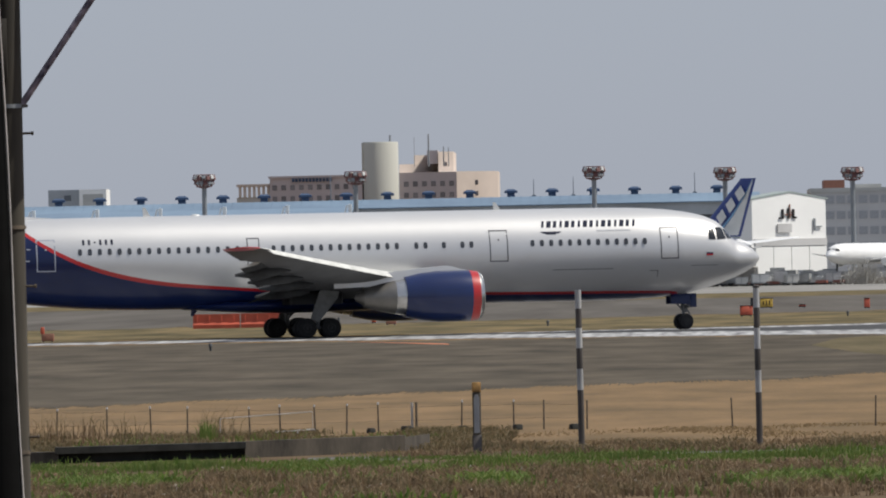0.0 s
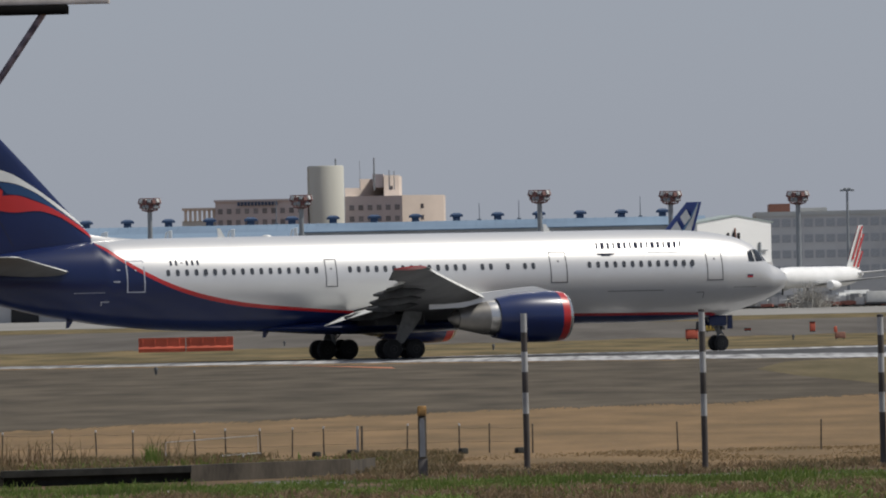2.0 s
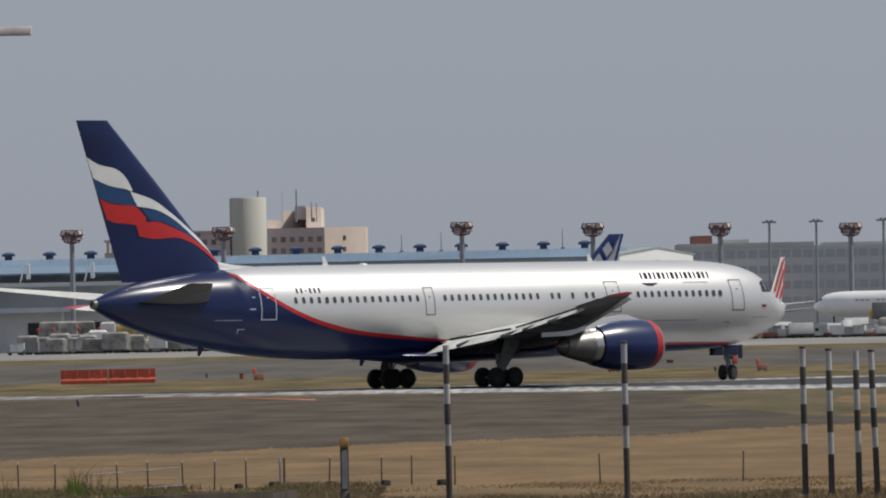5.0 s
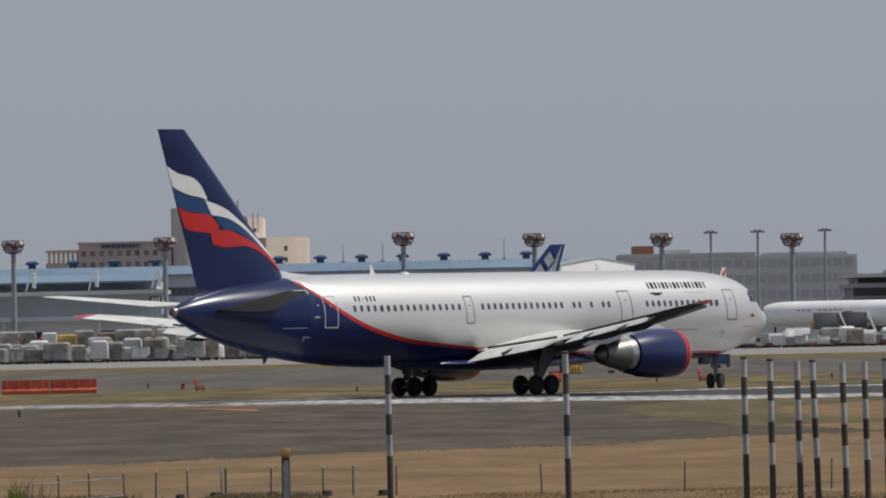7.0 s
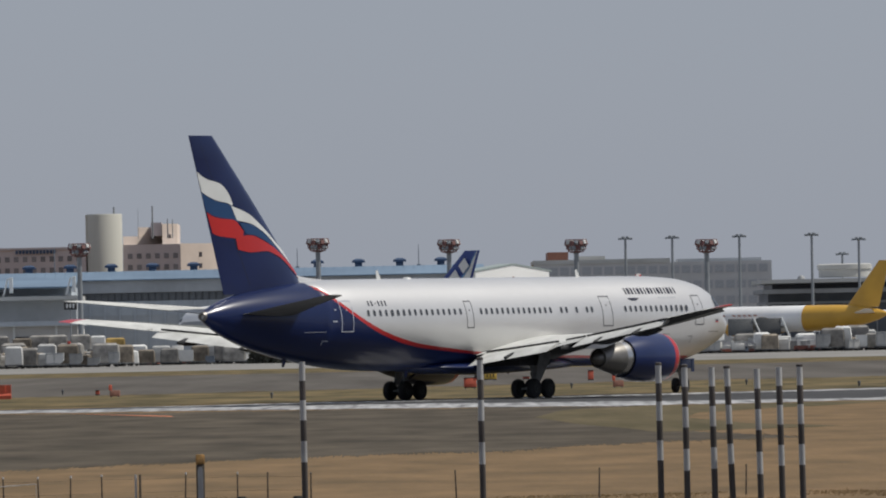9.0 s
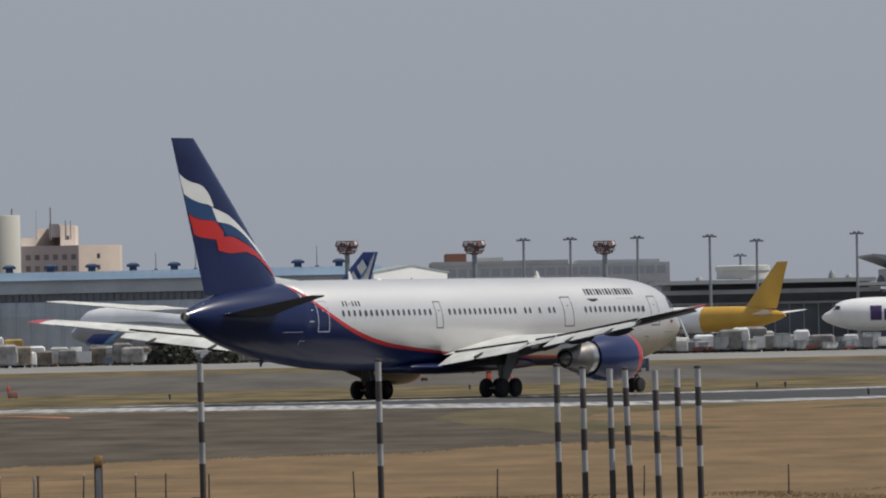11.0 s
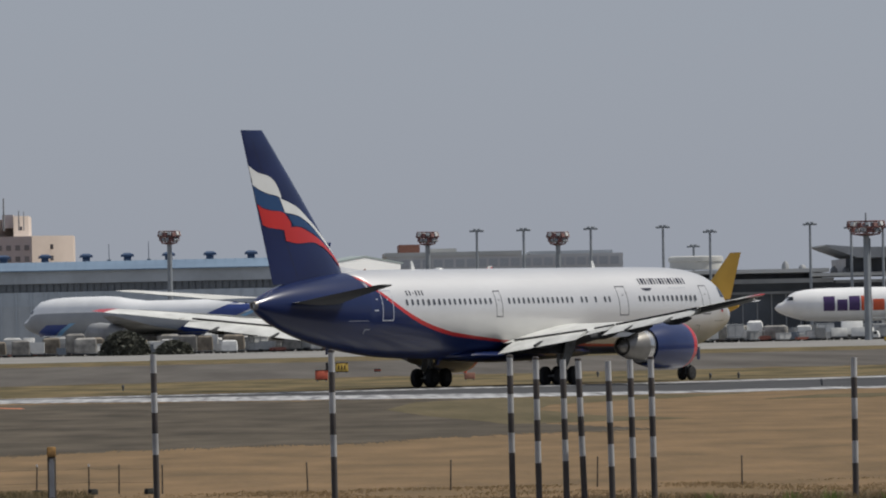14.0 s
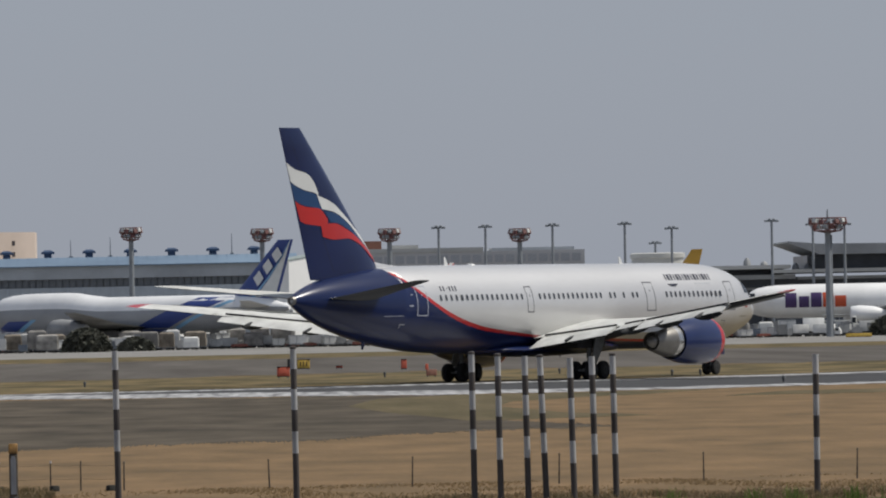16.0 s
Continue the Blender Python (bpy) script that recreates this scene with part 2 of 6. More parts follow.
sheet("worn_grass_patch", ragged([(9.6, 326), (7.4, 362), (6.2, 395), (8.2, 430), (13, 446), (26, 446), (20, 424), (14, 404), (12.5, 380), (14, 352), (17, 334)], 2.0, 0.3), 0.008, M_olive, "olive patch of worn grass beside the taxiway", "grass patch")
sheet("worn_grass_patch", ragged([(24, 408), (32, 410), (34, 432), (28, 430)], 2.0, 0.3), 0.008, M_olive, "olive patch of worn grass beside the taxiway", "grass patch")
for x0, y0, x1, y1 in ((-17.5, 470, -11.5, 444), (-37.5, 452, -33, 440)):
    sheet("orange_line", [(x0, y0), (x0 + 1.2, y0 - 6), (x1 + 0.3, y1 - 6), (x1, y1)], 0.02, M_orange, "faded orange painted line on the shoulder", "painted line")

# ---- the twin-engined airliner that taxies ----
TOP = pchip([0, 0.25, 0.6, 1.2, 1.63, 1.9, 2.75, 4.5, 6.25, 8.5, 12, 36, 41, 44, 46, 49, 51.2, 52.6, 53.6], [4.2, 4.5, 4.78, 5.06, 5.25, 5.6, 6.4, 6.9, 7.1, 7.2, 7.22, 7.22, 7.2, 7.12, 7.0, 6.65, 6.25, 5.85, 5.45])
BOT = pchip([0, 0.25, 0.6, 1.35, 3.1, 4.85, 6.6, 9, 12, 36, 40, 43, 46, 49, 51.2, 52.6, 53.6], [4.0, 3.68, 3.42, 3.06, 2.45, 2.03, 1.88, 1.81, 1.8, 1.8, 1.93, 2.2, 2.62, 3.22, 3.85, 4.4, 4.9])
WID = pchip([0, 0.25, 0.6, 1.35, 3.1, 4.85, 6.6, 9, 12, 36, 40, 43, 46, 49, 51.2, 52.6, 53.6], [0.1, 0.5, 0.85, 1.3, 1.92, 2.27, 2.44, 2.505, 2.515, 2.515, 2.44, 2.27, 1.95, 1.48, 1.02, 0.64, 0.28])
CURVE = pchip([4.6, 5.4, 14, 22, 28, 32, 35.4, 37.1, 38.7, 40.4, 42.1, 43.7, 44.9], [1.6, 2.12, 2.24, 2.4, 2.62, 2.88, 3.15, 3.4, 3.75, 4.3, 5.1, 6.15, 7.3])


def hull(s, z, off=0.0):
    """Half width of the fuselage at station s and height z."""
    zc, hh = (TOP(s) + BOT(s)) / 2, (TOP(s) - BOT(s)) / 2
    return WID(s) * math.sqrt(max(0, 1 - ((z - zc) / hh) ** 2)) + off


def theta(s, z):
    zc, hh = (TOP(s) + BOT(s)) / 2, (TOP(s) - BOT(s)) / 2
    return math.acos(max(-1, min(1, (z - zc) / hh)))


def hull_pt(s, th):
    zc, hh = (TOP(s) + BOT(s)) / 2, (TOP(s) - BOT(s)) / 2
    return WID(s) * math.sin(th), zc + hh * math.cos(th)


def fuselage_mesh():
    n1, n2 = 16, 12
    st = [0, 0.06, 0.15, 0.3, 0.5, 0.75, 1.05, 1.4, 1.63, 1.78, 1.9, 2.2, 2.6, 3, 3.5, 4, 4.5, 4.62, 4.9, 5.2, 5.6, 6.2, 7, 8, 9, 10.5, 12] + [12 + 1.2 * i for i in range(1, 20)] + [35.5 + 0.45 * i for i in range(0, 31)] + [50.2, 51.2, 52, 52.6, 53.1, 53.6]
    rings = []
    for s in st:
        if s < 4.6:
            a, b = 3.10, 3.12
        else:
            w = 0.15 + 0.1 * min(1, max(0, (s - 30) / 8))
            z = CURVE(s)
            a, b = theta(s, z + w), theta(s, z)
            if s > 44.4:
                a, b = 0.004, 0.008
            a, b = max(0.004, min(a, 3.10)), max(0.008, min(b, 3.12))
        ths = [a * i / n1 for i in range(n1 + 1)] + [b + (math.pi - b) * i / n2 for i in range(n2 + 1)]
        right = [hull_pt(s, t) for t in ths]
        ring = [(-s, -y, z) for y, z in right] + [(-s, y, z) for y, z in right[-2:0:-1]]
        rings.append(ring)
    n = len(rings[0])
    half = n1 + 1 + n2

    def mi(i, j):
        k = j if j < half else 2 * half - 1 - j
        return 0 if k < n1 else (1 if k == n1 else 2)
    g = G().loft(rings, mi)
    return g


def foil(le, te, y_or_z, thick, n=9, vertical=False):
    """Closed aerofoil ring between leading and trailing edge stations."""
    up, lo = [], []
    c = te - le
    for i in range(n + 1):
        u = 0.5 - 0.5 * math.cos(math.pi * i / n)
        t = 5 * thick * c * (0.2969 * math.sqrt(u) - 0.126 * u - 0.3516 * u * u + 0.2843 * u ** 3 - 0.1015 * u ** 4)
        up.append((le + c * u, t))
        lo.append((le + c * u, -t))
    return up + lo[-2:0:-1]


def wing_rings(stations, side, twist=lambda y: 0.0):
    """stations: (y, z, le, te, thickness); side +1 right; twist lifts the leading edge."""
    return [[(-s, -side * y, z + t + twist(y) * (te - s)) for s, t in foil(le, te, 0, th)] for y, z, le, te, th in stations]


FIN_TOP, FIN_LOW = 15.5, 6.4
fin_le = pchip([6.4, 7.45, 8.9, 11.4, 15.5], [43.9, 44.5, 45.9, 48.3, 52.4])
fin_te = lambda z: 51.5 + (z - 6.2) * (54.65 - 51.5) / (15.5 - 6.2)


def fin_half(s, z, off=0.0):
    le, te = fin_le(z), fin_te(z)
    u = min(1, max(0, (s - le) / (te - le)))
    return 5 * 0.1 * (te - le) * (0.2969 * math.sqrt(u) - 0.126 * u - 0.3516 * u * u + 0.2843 * u ** 3 - 0.1015 * u ** 4) + off


FIN_BANDS = {
    "white_a": ([(54.05, 13.48), (53.05, 13.0), (52.03, 12.79), (51.32, 12.33), (50.82, 11.59)], [(53.71, 12.38), (52.93, 12.01), (52.07, 11.76), (51.34, 11.65), (50.88, 11.5)]),
    "teal_a": ([(53.68, 12.34), (52.94, 11.98), (52.07, 11.72), (51.34, 11.61), (50.65, 11.28)], [(53.11, 11.17), (52.53, 10.93), (51.81, 10.8), (51.0, 10.72), (50.2, 10.5)]),
    "red_a": ([(53.08, 11.13), (52.53, 10.89), (51.81, 10.76), (50.8, 10.7), (49.9, 10.05)], [(52.57, 9.92), (52.05, 9.77), (51.41, 9.7), (50.6, 9.62), (49.95, 9.3)]),
    "white_b": ([(51.0, 11.5), (49.45, 11.05), (48.15, 10.33), (45.83, 8.75), (43.64, 7.14)], [(50.5, 10.66), (49.27, 10.48), (48.01, 9.98), (46.07, 8.68), (43.91, 7.21)]),
    "teal_b": ([(50.26, 10.54), (49.27, 10.44), (48.02, 9.94), (46.07, 8.64), (43.97, 7.19)], [(49.64, 9.87), (48.91, 9.8), (47.74, 9.42), (46.07, 8.56), (44.09, 7.21)]),
    "red_b": ([(50.62, 9.74), (49.29, 9.8), (47.89, 9.42), (46.25, 8.71), (44.21, 7.33)], [(50.4, 8.98), (49.23, 8.82), (47.9, 8.89), (46.67, 8.6), (44.45, 7.29)]),
}


def band(g, up, low, side, off=0.012, mi=0, steps=24):
    """Curved paint band on the fin, a few millimetres proud."""
    def smoothed(pts):
        t = np.linspace(0, 1, len(pts))
        fx, fz = pchip(t, [-p[0] for p in pts]), pchip(t, [-p[1] for p in pts])
        return [(-fx(i / steps), -fz(i / steps)) for i in range(steps + 1)]
    a, b = smoothed(up), smoothed(low)
    rows = []
    for k in range(5):
        w = k / 4
        row = []
        for p, q in zip(a, b):
            z = p[1] + (q[1] - p[1]) * w
            s = min(max(p[0] + (q[0] - p[0]) * w, fin_le(z) + 0.01), fin_te(z) - 0.02)
            row.append((-s, -side * fin_half(s, z, off), z))
        rows.append(row)
    g.loft(rows, mi, closed=False, caps=False)


def side_box(g, s0, s1, z0, z1, side, off=0.008, mi=0, n=4, slant=0.0):
    """Curved patch on the hull side."""
    rows = []
    for i in range(n + 1):
        z = z0 + (z1 - z0) * i / n
        e = slant * (i / n - 0.5)
        rows.append([(-(s + e), -side * hull(s, z, off), z) for s in (s0, (s0 + s1) / 2, s1)])
    g.loft(rows, mi, closed=False, caps=False)


def outline(g, s0, s1, z0, z1, side, w=0.065, off=0.008):
    for a, b, c, d in ((s0, s1, z1 - w, z1), (s0, s1, z0, z0 + w), (s0, s0 + w, z0 + w, z1 - w), (s1 - w, s1, z0 + w, z1 - w)):
        side_box(g, a, b, c, d, side, off)


def wheel_mesh():
    g = G()
    r, w = 0.58, 0.21
    g.spin([(-w, 0.3), (-w, 0.44), (-w * 0.82, 0.535), (-w * 0.4, r), (w * 0.4, r), (w * 0.82, 0.535), (w, 0.44), (w, 0.3)], axis="y", n=24, mi=0)
    for sgn in (-1, 1):
        g.spin([(sgn * w * 0.98, 0.29), (sgn * w * 1.02, 0.2), (sgn * w * 0.7, 0.1), (sgn * w * 1.15, 0.08)], axis="y", n=16, mi=1)
    return g.mesh("wheel", [M_tyre, M_rim])


airliner = thing("airliner", "white twin-engined jet airliner with navy belly and tail, red stripe, taxiing", "airplane")
body = part("fuselage", fuselage_mesh(), [M_white, M_red, M_navy], airliner, "white fuselage with a navy tail and a red swoosh line", smooth=50)

# belly fairing
g = G()
rings = []
for s, w, z0, z1 in ((17.0, 0.5, 1.76, 2.0), (18.5, 1.4, 1.68, 2.3), (20.5, 1.9, 1.6, 2.5), (24, 2.1, 1.5, 2.5), (26.3, 2.1, 1.47, 2.5), (27.2, 2.1, 1.46, 2.4), (28.2, 2.05, 1.47, 2.3), (30.6, 1.95, 1.52, 2.3), (31.9, 1.75, 1.6, 2.3), (33.2, 1.2, 1.7, 2.2), (34.4, 0.5, 1.76, 2.1)):
    rings.append([(-s, -w * math.sin(t), (z0 + z1) / 2 + (z1 - z0) / 2 * math.cos(t)) for t in np.linspace(0, 2 * math.pi, 20, endpoint=False)])
g.loft(rings)
part("belly_fairing", g, M_navy, airliner, "dark navy belly fairing")

# fin
g = G()
rings = []
for z in (6.4, 7.0, 7.45, 8.0, 9, 10, 11.4, 12.8, 14.2, 15.3, 15.5):
    le, te = fin_le(z), fin_te(z)
    k = 0.55 if z == 15.5 else 1
    rings.append([(-s, k * t, z) for s, t in foil(le, te, 0, 0.1)])
g.loft(rings)
fin = part("tail_fin", g, M_navy, airliner, "tall navy fin with a waving striped flag")
for key, m, lab in (("white", M_finwhite, "white band"), ("teal", M_teal, "blue band"), ("red", M_red, "red band")):
    g = G()
    for side in (1, -1):
        for k in ("_a", "_b"):
            band(g, *FIN_BANDS[key + k], side, 0.012 if k == "_a" else 0.022)
    part("fin_stripe", g, m, fin, lab)
g = G()
rl = lambda z, t: fin_le(z) + (fin_te(z) - fin_le(z)) * t
for side in (1, -1):
    for z0, z1 in ((6.9, 10.9), (10.95, 15.0)):
        pts = [(rl(z, 0.68 + e), z) for z, e in ((z0, 0), (z1, 0), (z1, 0.006), (z0, 0.006))]
        g.face([(-s, -side * fin_half(s, z, 0.005), z) for s, z in pts])
part("rudder_seam", g, M_black, fin)

# dorsal fillet
g = G()
rings = []
for s, zt, w in ((41.8, 7.2, 0.05), (42.8, 7.27, 0.09), (43.6, 7.34, 0.13), (44.4, 7.46, 0.16), (45.0, 7.5, 0.16)):
    rings.append([(-s, 0, zt), (-s, w * 0.4, zt - 0.12), (-s, w, 7.0), (-s, w, 6.4), (-s, -w, 6.4), (-s, -w, 7.0), (-s, -w * 0.4, zt - 0.12)])
g.loft(rings)
part("dorsal_fillet", g, M_white, airliner, "white dorsal fillet")

# tailplanes
for side in (1, -1):
    # Upper faces get the painted sunlit tone, lower faces the shade tone.
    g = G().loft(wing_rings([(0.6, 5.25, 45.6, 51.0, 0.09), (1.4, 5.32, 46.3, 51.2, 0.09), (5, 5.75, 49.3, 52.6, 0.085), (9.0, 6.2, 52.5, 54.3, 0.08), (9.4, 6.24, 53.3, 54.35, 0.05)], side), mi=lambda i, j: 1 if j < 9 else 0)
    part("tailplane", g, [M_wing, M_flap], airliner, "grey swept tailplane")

# wings with flaps, tips and fairings
LE = lambda y: 34.5 - (23.8 - y) * 0.684
TE = lambda y: 30.2 + 0.1 * (y - 2) / 6.2 if y < 8.2 else 30.3 + (y - 8.2) * (36.3 - 30.3) / 15.6
INC = lambda y: 0.046 + 0.0013 * y
WZ = lambda y: 2.62 + (y - 2.0) * 0.098 + 0.0008 * (y - 2) ** 2
for side in (1, -1):
    st = []
    for y in (1.2, 2.5, 4.5, 6.5, 8.2, 11, 14, 17, 20, 23.1):
        st.append((y, WZ(y), LE(y), TE(y) - (0.9 if y < 18.5 else 0), 0.125 - 0.0017 * y + 0.045 * max(0.0, 1 - y / 8.5)))
    # Sunlit tone painted on top, shade tone beneath.
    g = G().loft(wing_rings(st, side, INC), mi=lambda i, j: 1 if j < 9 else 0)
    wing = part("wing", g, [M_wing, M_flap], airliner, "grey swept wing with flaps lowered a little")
    g = G().loft(wing_rings([(23.1, WZ(23.1), LE(23.1), TE(23.1), 0.088), (23.5, WZ(23.5), LE(23.5) + 0.15, TE(23.5), 0.085), (23.8, WZ(23.8), LE(23.8) + 0.35, TE(23.8), 0.05)], side, INC))
    part("wing_tip", g, M_red, wing, "red wing tip")
    # bright slat along the leading edge
    g = G()
    rings = []
    for y in (3.2, 6.2, 8.8, 12, 16, 20, 22.1):
        le, c = LE(y), TE(y) - LE(y)
        d = 0.07 * c + 0.15
        z = WZ(y) - 0.06 + INC(y) * c
        rings.append([(-(le - 0.22), -side * y, z - 0.16), (-(le - 0.02), -side * y, z + 0.06), (-(le + d), -side * y, z + 0.34 - 0.008 * y), (-(le + d * 0.9), -side * y, z + 0.28 - 0.008 * y), (-(le + 0.05), -side * y, z - 0.02)])
    g.loft(rings)
    part("slat", g, M_flap, wing, "pale leading-edge slat")
    for y0, y1, droop, chord in ((2.7, 7.9, 0.34, 2.1), (8.6, 10.4, 0.2, 1.4), (10.6, 18.3, 0.3, 1.75)):
        g = G()
        rings = []
        for i in range(4):
            y = y0 + (y1 - y0) * i / 3
            c = chord * (1 - 0.35 * i / 3)
            s0, z0 = TE(y) - 1.05, WZ(y) - 0.02
            rings.append([(-(s0 + u * c), -side * y, z0 + t * 1.2 - math.sin(droop) * u * c) for u, t in ((0, 0), (0.15, 0.1), (0.5, 0.09), (1, 0.0), (0.5, -0.05), (0.15, -0.06))])
        # Lower flap faces take the painted shade grey.
        g.loft(rings, mi=lambda i, j: 0 if j < 3 else 1)
        part("flap", g, [M_flap, M_cove], wing, "pale lowered flap")
        rings = []
        for i in range(4):
            y = y0 + (y1 - y0) * i / 3
            s0, z0 = TE(y) - 0.93, WZ(y) + 0.06
            rings.append([(-(s0 + a), -side * y, z0 + e) for a, e in ((-0.1, 0), (0.05, 0), (0.05, 0.11), (-0.1, 0.11))])
        part("flap_gap", G().loft(rings), M_black, wing, "dark slot between wing and flap", smooth=0)
    g = G().loft(wing_rings([(18.7, WZ(18.7) + 0.03, TE(18.7) - 0.8, TE(18.7) + 0.02, 0.14), (22.15, WZ(22.15) + 0.03, TE(22.15) - 0.6, TE(22.15) + 0.02, 0.14)], side, INC), mi=lambda i, j: 0 if j < 9 else 1)
    part("aileron", g, [M_flap, M_cove], wing)
    for y in (5.2, 9.6, 12.8, 16.4):
        g = G()
        s0 = TE(y) - 2.4
        g.loft([[(-(s0 + a), -side * (y + r * math.sin(t)), WZ(y) - 0.28 - 0.2 * a / 3 + 1.4 * r * math.cos(t)) for t in np.linspace(0, 2 * math.pi, 10, endpoint=False)] for a, r in ((0, 0.03), (0.6, 0.14), (1.6, 0.2), (2.5, 0.16), (3.2, 0.05))])
        part("flap_track_fairing", g, M_cove, wing)
    # engine and pylon
    ey, ez, e0 = 7.9, 2.28, 18.35
    eng = part("engine", G().spin([(-0.0, 1.16), (0.06, 1.28), (0.22, 1.36), (0.28, 1.385)], (0, 0, 0), n=36, caps=False), M_metal, airliner, "navy turbofan engine with a polished lip and red ring", at=(-e0, -side * ey, ez))
    eng.data.transform(Matrix.Diagonal((-1, 1, 1, 1)))
    cowl = G().spin([(-0.28, 1.387), (-0.75, 1.45), (-1.4, 1.47), (-2.6, 1.46), (-3.6, 1.36), (-4.55, 1.16), (-4.55, 1.1), (-3.5, 1.15)], n=36, mi=lambda i, j: 1 if i == 0 else 0, caps=False)
    part("cowling", cowl, [M_cowl, M_red], eng, "navy cowling with a red front ring")
    part("inlet_duct", G().spin([(0.0, 1.16), (-0.5, 1.08), (-1.4, 1.1)], n=36, caps=False), M_metal, eng)
    part("fan", G().spin([(-1.4, 1.1), (-1.38, 0.3), (-0.9, 0.05)], n=24), M_black, eng)
    part("core_cowl", G().spin([(-3.4, 1.1), (-4.5, 1.06), (-5.1, 0.98), (-6.0, 0.8), (-6.9, 0.58), (-6.9, 0.52)], n=30, mi=lambda i, j: 0 if i < 2 else 1, caps=False), [M_metal, M_core], eng, "bare metal core cowl")
    part("exhaust_cone", G().spin([(-6.5, 0.5), (-6.9, 0.46), (-7.35, 0.2), (-7.45, 0.02)], n=24), M_core, eng)
    g = G()
    rings = []
    for x, zb, zt, w in ((-0.9, 1.38, 1.46, 0.05), (-2.0, 1.35, 1.75, 0.2), (-4.2, 1.05, 1.55, 0.27), (-6.4, 0.62, 1.3, 0.25), (-8.6, 0.55, 1.0, 0.05)):
        rings.append([(x, -w, zb), (x, w, zb), (x, w * 0.8, zt), (x, -w * 0.8, zt)])
    g.loft(rings)
    part("pylon", g, M_white, eng, "pale engine pylon")

# windows, doors, marks on both sides
win = {}
for side in (1, -1):
    g = G()
    a, b, n = 0.12, 0.19, 10
    zc = 5.21
    pts = []
    for i in range(n):
        t = 2 * math.pi * i / n
        x = a * math.copysign(abs(math.cos(t)) ** 0.6, math.cos(t))
        z = zc + b * math.copysign(abs(math.sin(t)) ** 0.6, math.sin(t))
        pts.append((x, -side * hull(20, z, 0.01), z))
    g.face(pts)
    win[side] = g.mesh("cabin_window", M_window, 0)
PITCH = 0.558
front = [7.4 + PITCH * i for i in range(13)]
mid = [17.72, 18.25, 19.35, 20.44, 20.98] + [22.13 + PITCH * i for i in range(14)]
aft = [31.5 + 0.574 * i for i in range(17)]
for side in (1, -1):
    for s in front + mid + aft:
        w = part("cabin_window", win[side], None, body, at=(-s, 0, 0))
        if s > 38.5 or s < 8.5:
            w.location.y = side * (hull(20, 5.21) - hull(s, 5.21)) if s > 12 else 0
    for s0, s1, z0, z1, m, lab in ((5.35, 6.45, 4.15, 6.0, M_line, "cabin door outline"), (15.55, 16.65, 4.18, 6.02, M_line, "cabin door outline"), (30.2, 30.95, 4.22, 5.85, M_line, "narrow exit outline"), (42.1, 43.2, 4.12, 5.97, M_lineblue, "rear door outline")):
        g = G()
        outline(g, s0, s1, z0, z1, side)
        side_box(g, (s0 + s1) / 2 - 0.05, (s0 + s1) / 2 + 0.05, z1 - 0.62, z1 - 0.52, side)
        part("cabin_door", g, m, body, lab)
    # cargo door seams and ports
    for s0, s1, z0, z1 in ((9.3, 12.9, 3.62, 3.66), (2.9, 4.6, 3.72, 3.75), (6.6, 6.64, 3.1, 3.5), (6.6, 7.1, 3.46, 3.5), (17.2, 17.24, 2.9, 3.5), (17.2, 17.9, 3.46, 3.5)):
        g = G()
        side_box(g, s0, s1, z0, z1, side)
        part("panel_seam", g, M_strut, body)
    for s0, s1, z0, z1 in ((43.6, 44.0, 4.72, 4.8), (43.55, 43.75, 5.4, 5.46), (44.5, 46.3, 4.14, 4.17), (44.2, 44.7, 3.6, 3.66), (44.6, 44.66, 3.4, 3.6)):
        g = G()
        side_box(g, s0, s1, z0, z1, side)
        part("service_mark", g, M_lineblue, body)
    # title as plain slanted bars, two to a letter's width
    t0, t1, zb, zt = 13.55, 7.75, 6.1, 6.48
    cell = (t0 - t1) / 16
    for i in range(16):
        c = t0 - cell * (i + 0.5)
        w = 0.07 + 0.03 * ((i * 5) % 3)
        g = G()
        side_box(g, c - w, c + w, zb, zt, side, n=5, slant=-0.1)
        part("title_mark", g, M_letter, body, "dark plain slanted bar")
    g = G()
    for k, (a, b) in enumerate(((0, 0.62), (0.06, 0.5), (0.16, 0.3))):
        side_box(g, 12.95 - b, 12.95 + b, 5.82 - 0.06 * k, 5.87 - 0.06 * k, side)
    part("emblem", g, M_letter, body, "small winged emblem")
    g = G()
    side_box(g, 8.2, 10.2, 5.84, 5.92, side)
    part("subtitle_bar", g, M_letterpale, body)
    g = G()
    for i in range(6):
        s0 = 40.35 - 0.33 * i
        g = G()
        side_box(g, s0 + 0.04, s0 + 0.17, 5.62 if i != 2 else 5.74, 5.92 if i != 2 else 5.8, side)
        part("registration_bar", g, M_letter, body, "dark plain bar")
    g = G()
    for k, mi in ((0, 2), (1, 1), (2, 0)):
        side_box(g, 3.2, 3.62, 4.3 + 0.09 * k, 4.39 + 0.09 * k, side, mi=mi)
    part("flag_decal", g, [M_white, M_navy, M_red], body, "small tricolour flag")
    # cockpit windows: four corners given by station and height
    for q in (((1.72, 5.26), (1.98, 5.66), (2.4, 5.9), (2.22, 5.26)), ((2.3, 5.25), (2.48, 5.92), (2.95, 5.95), (2.9, 5.22)), ((3.0, 5.22), (3.04, 5.93), (3.4, 5.8), (3.45, 5.25))):
        g = G()
        n = 4
        rows = []
        for i in range(n + 1):
            row = []
            for j in range(n + 1):
                u, w = i / n, j / n
                lo = (q[0][0] + (q[3][0] - q[0][0]) * u, q[0][1] + (q[3][1] - q[0][1]) * u)
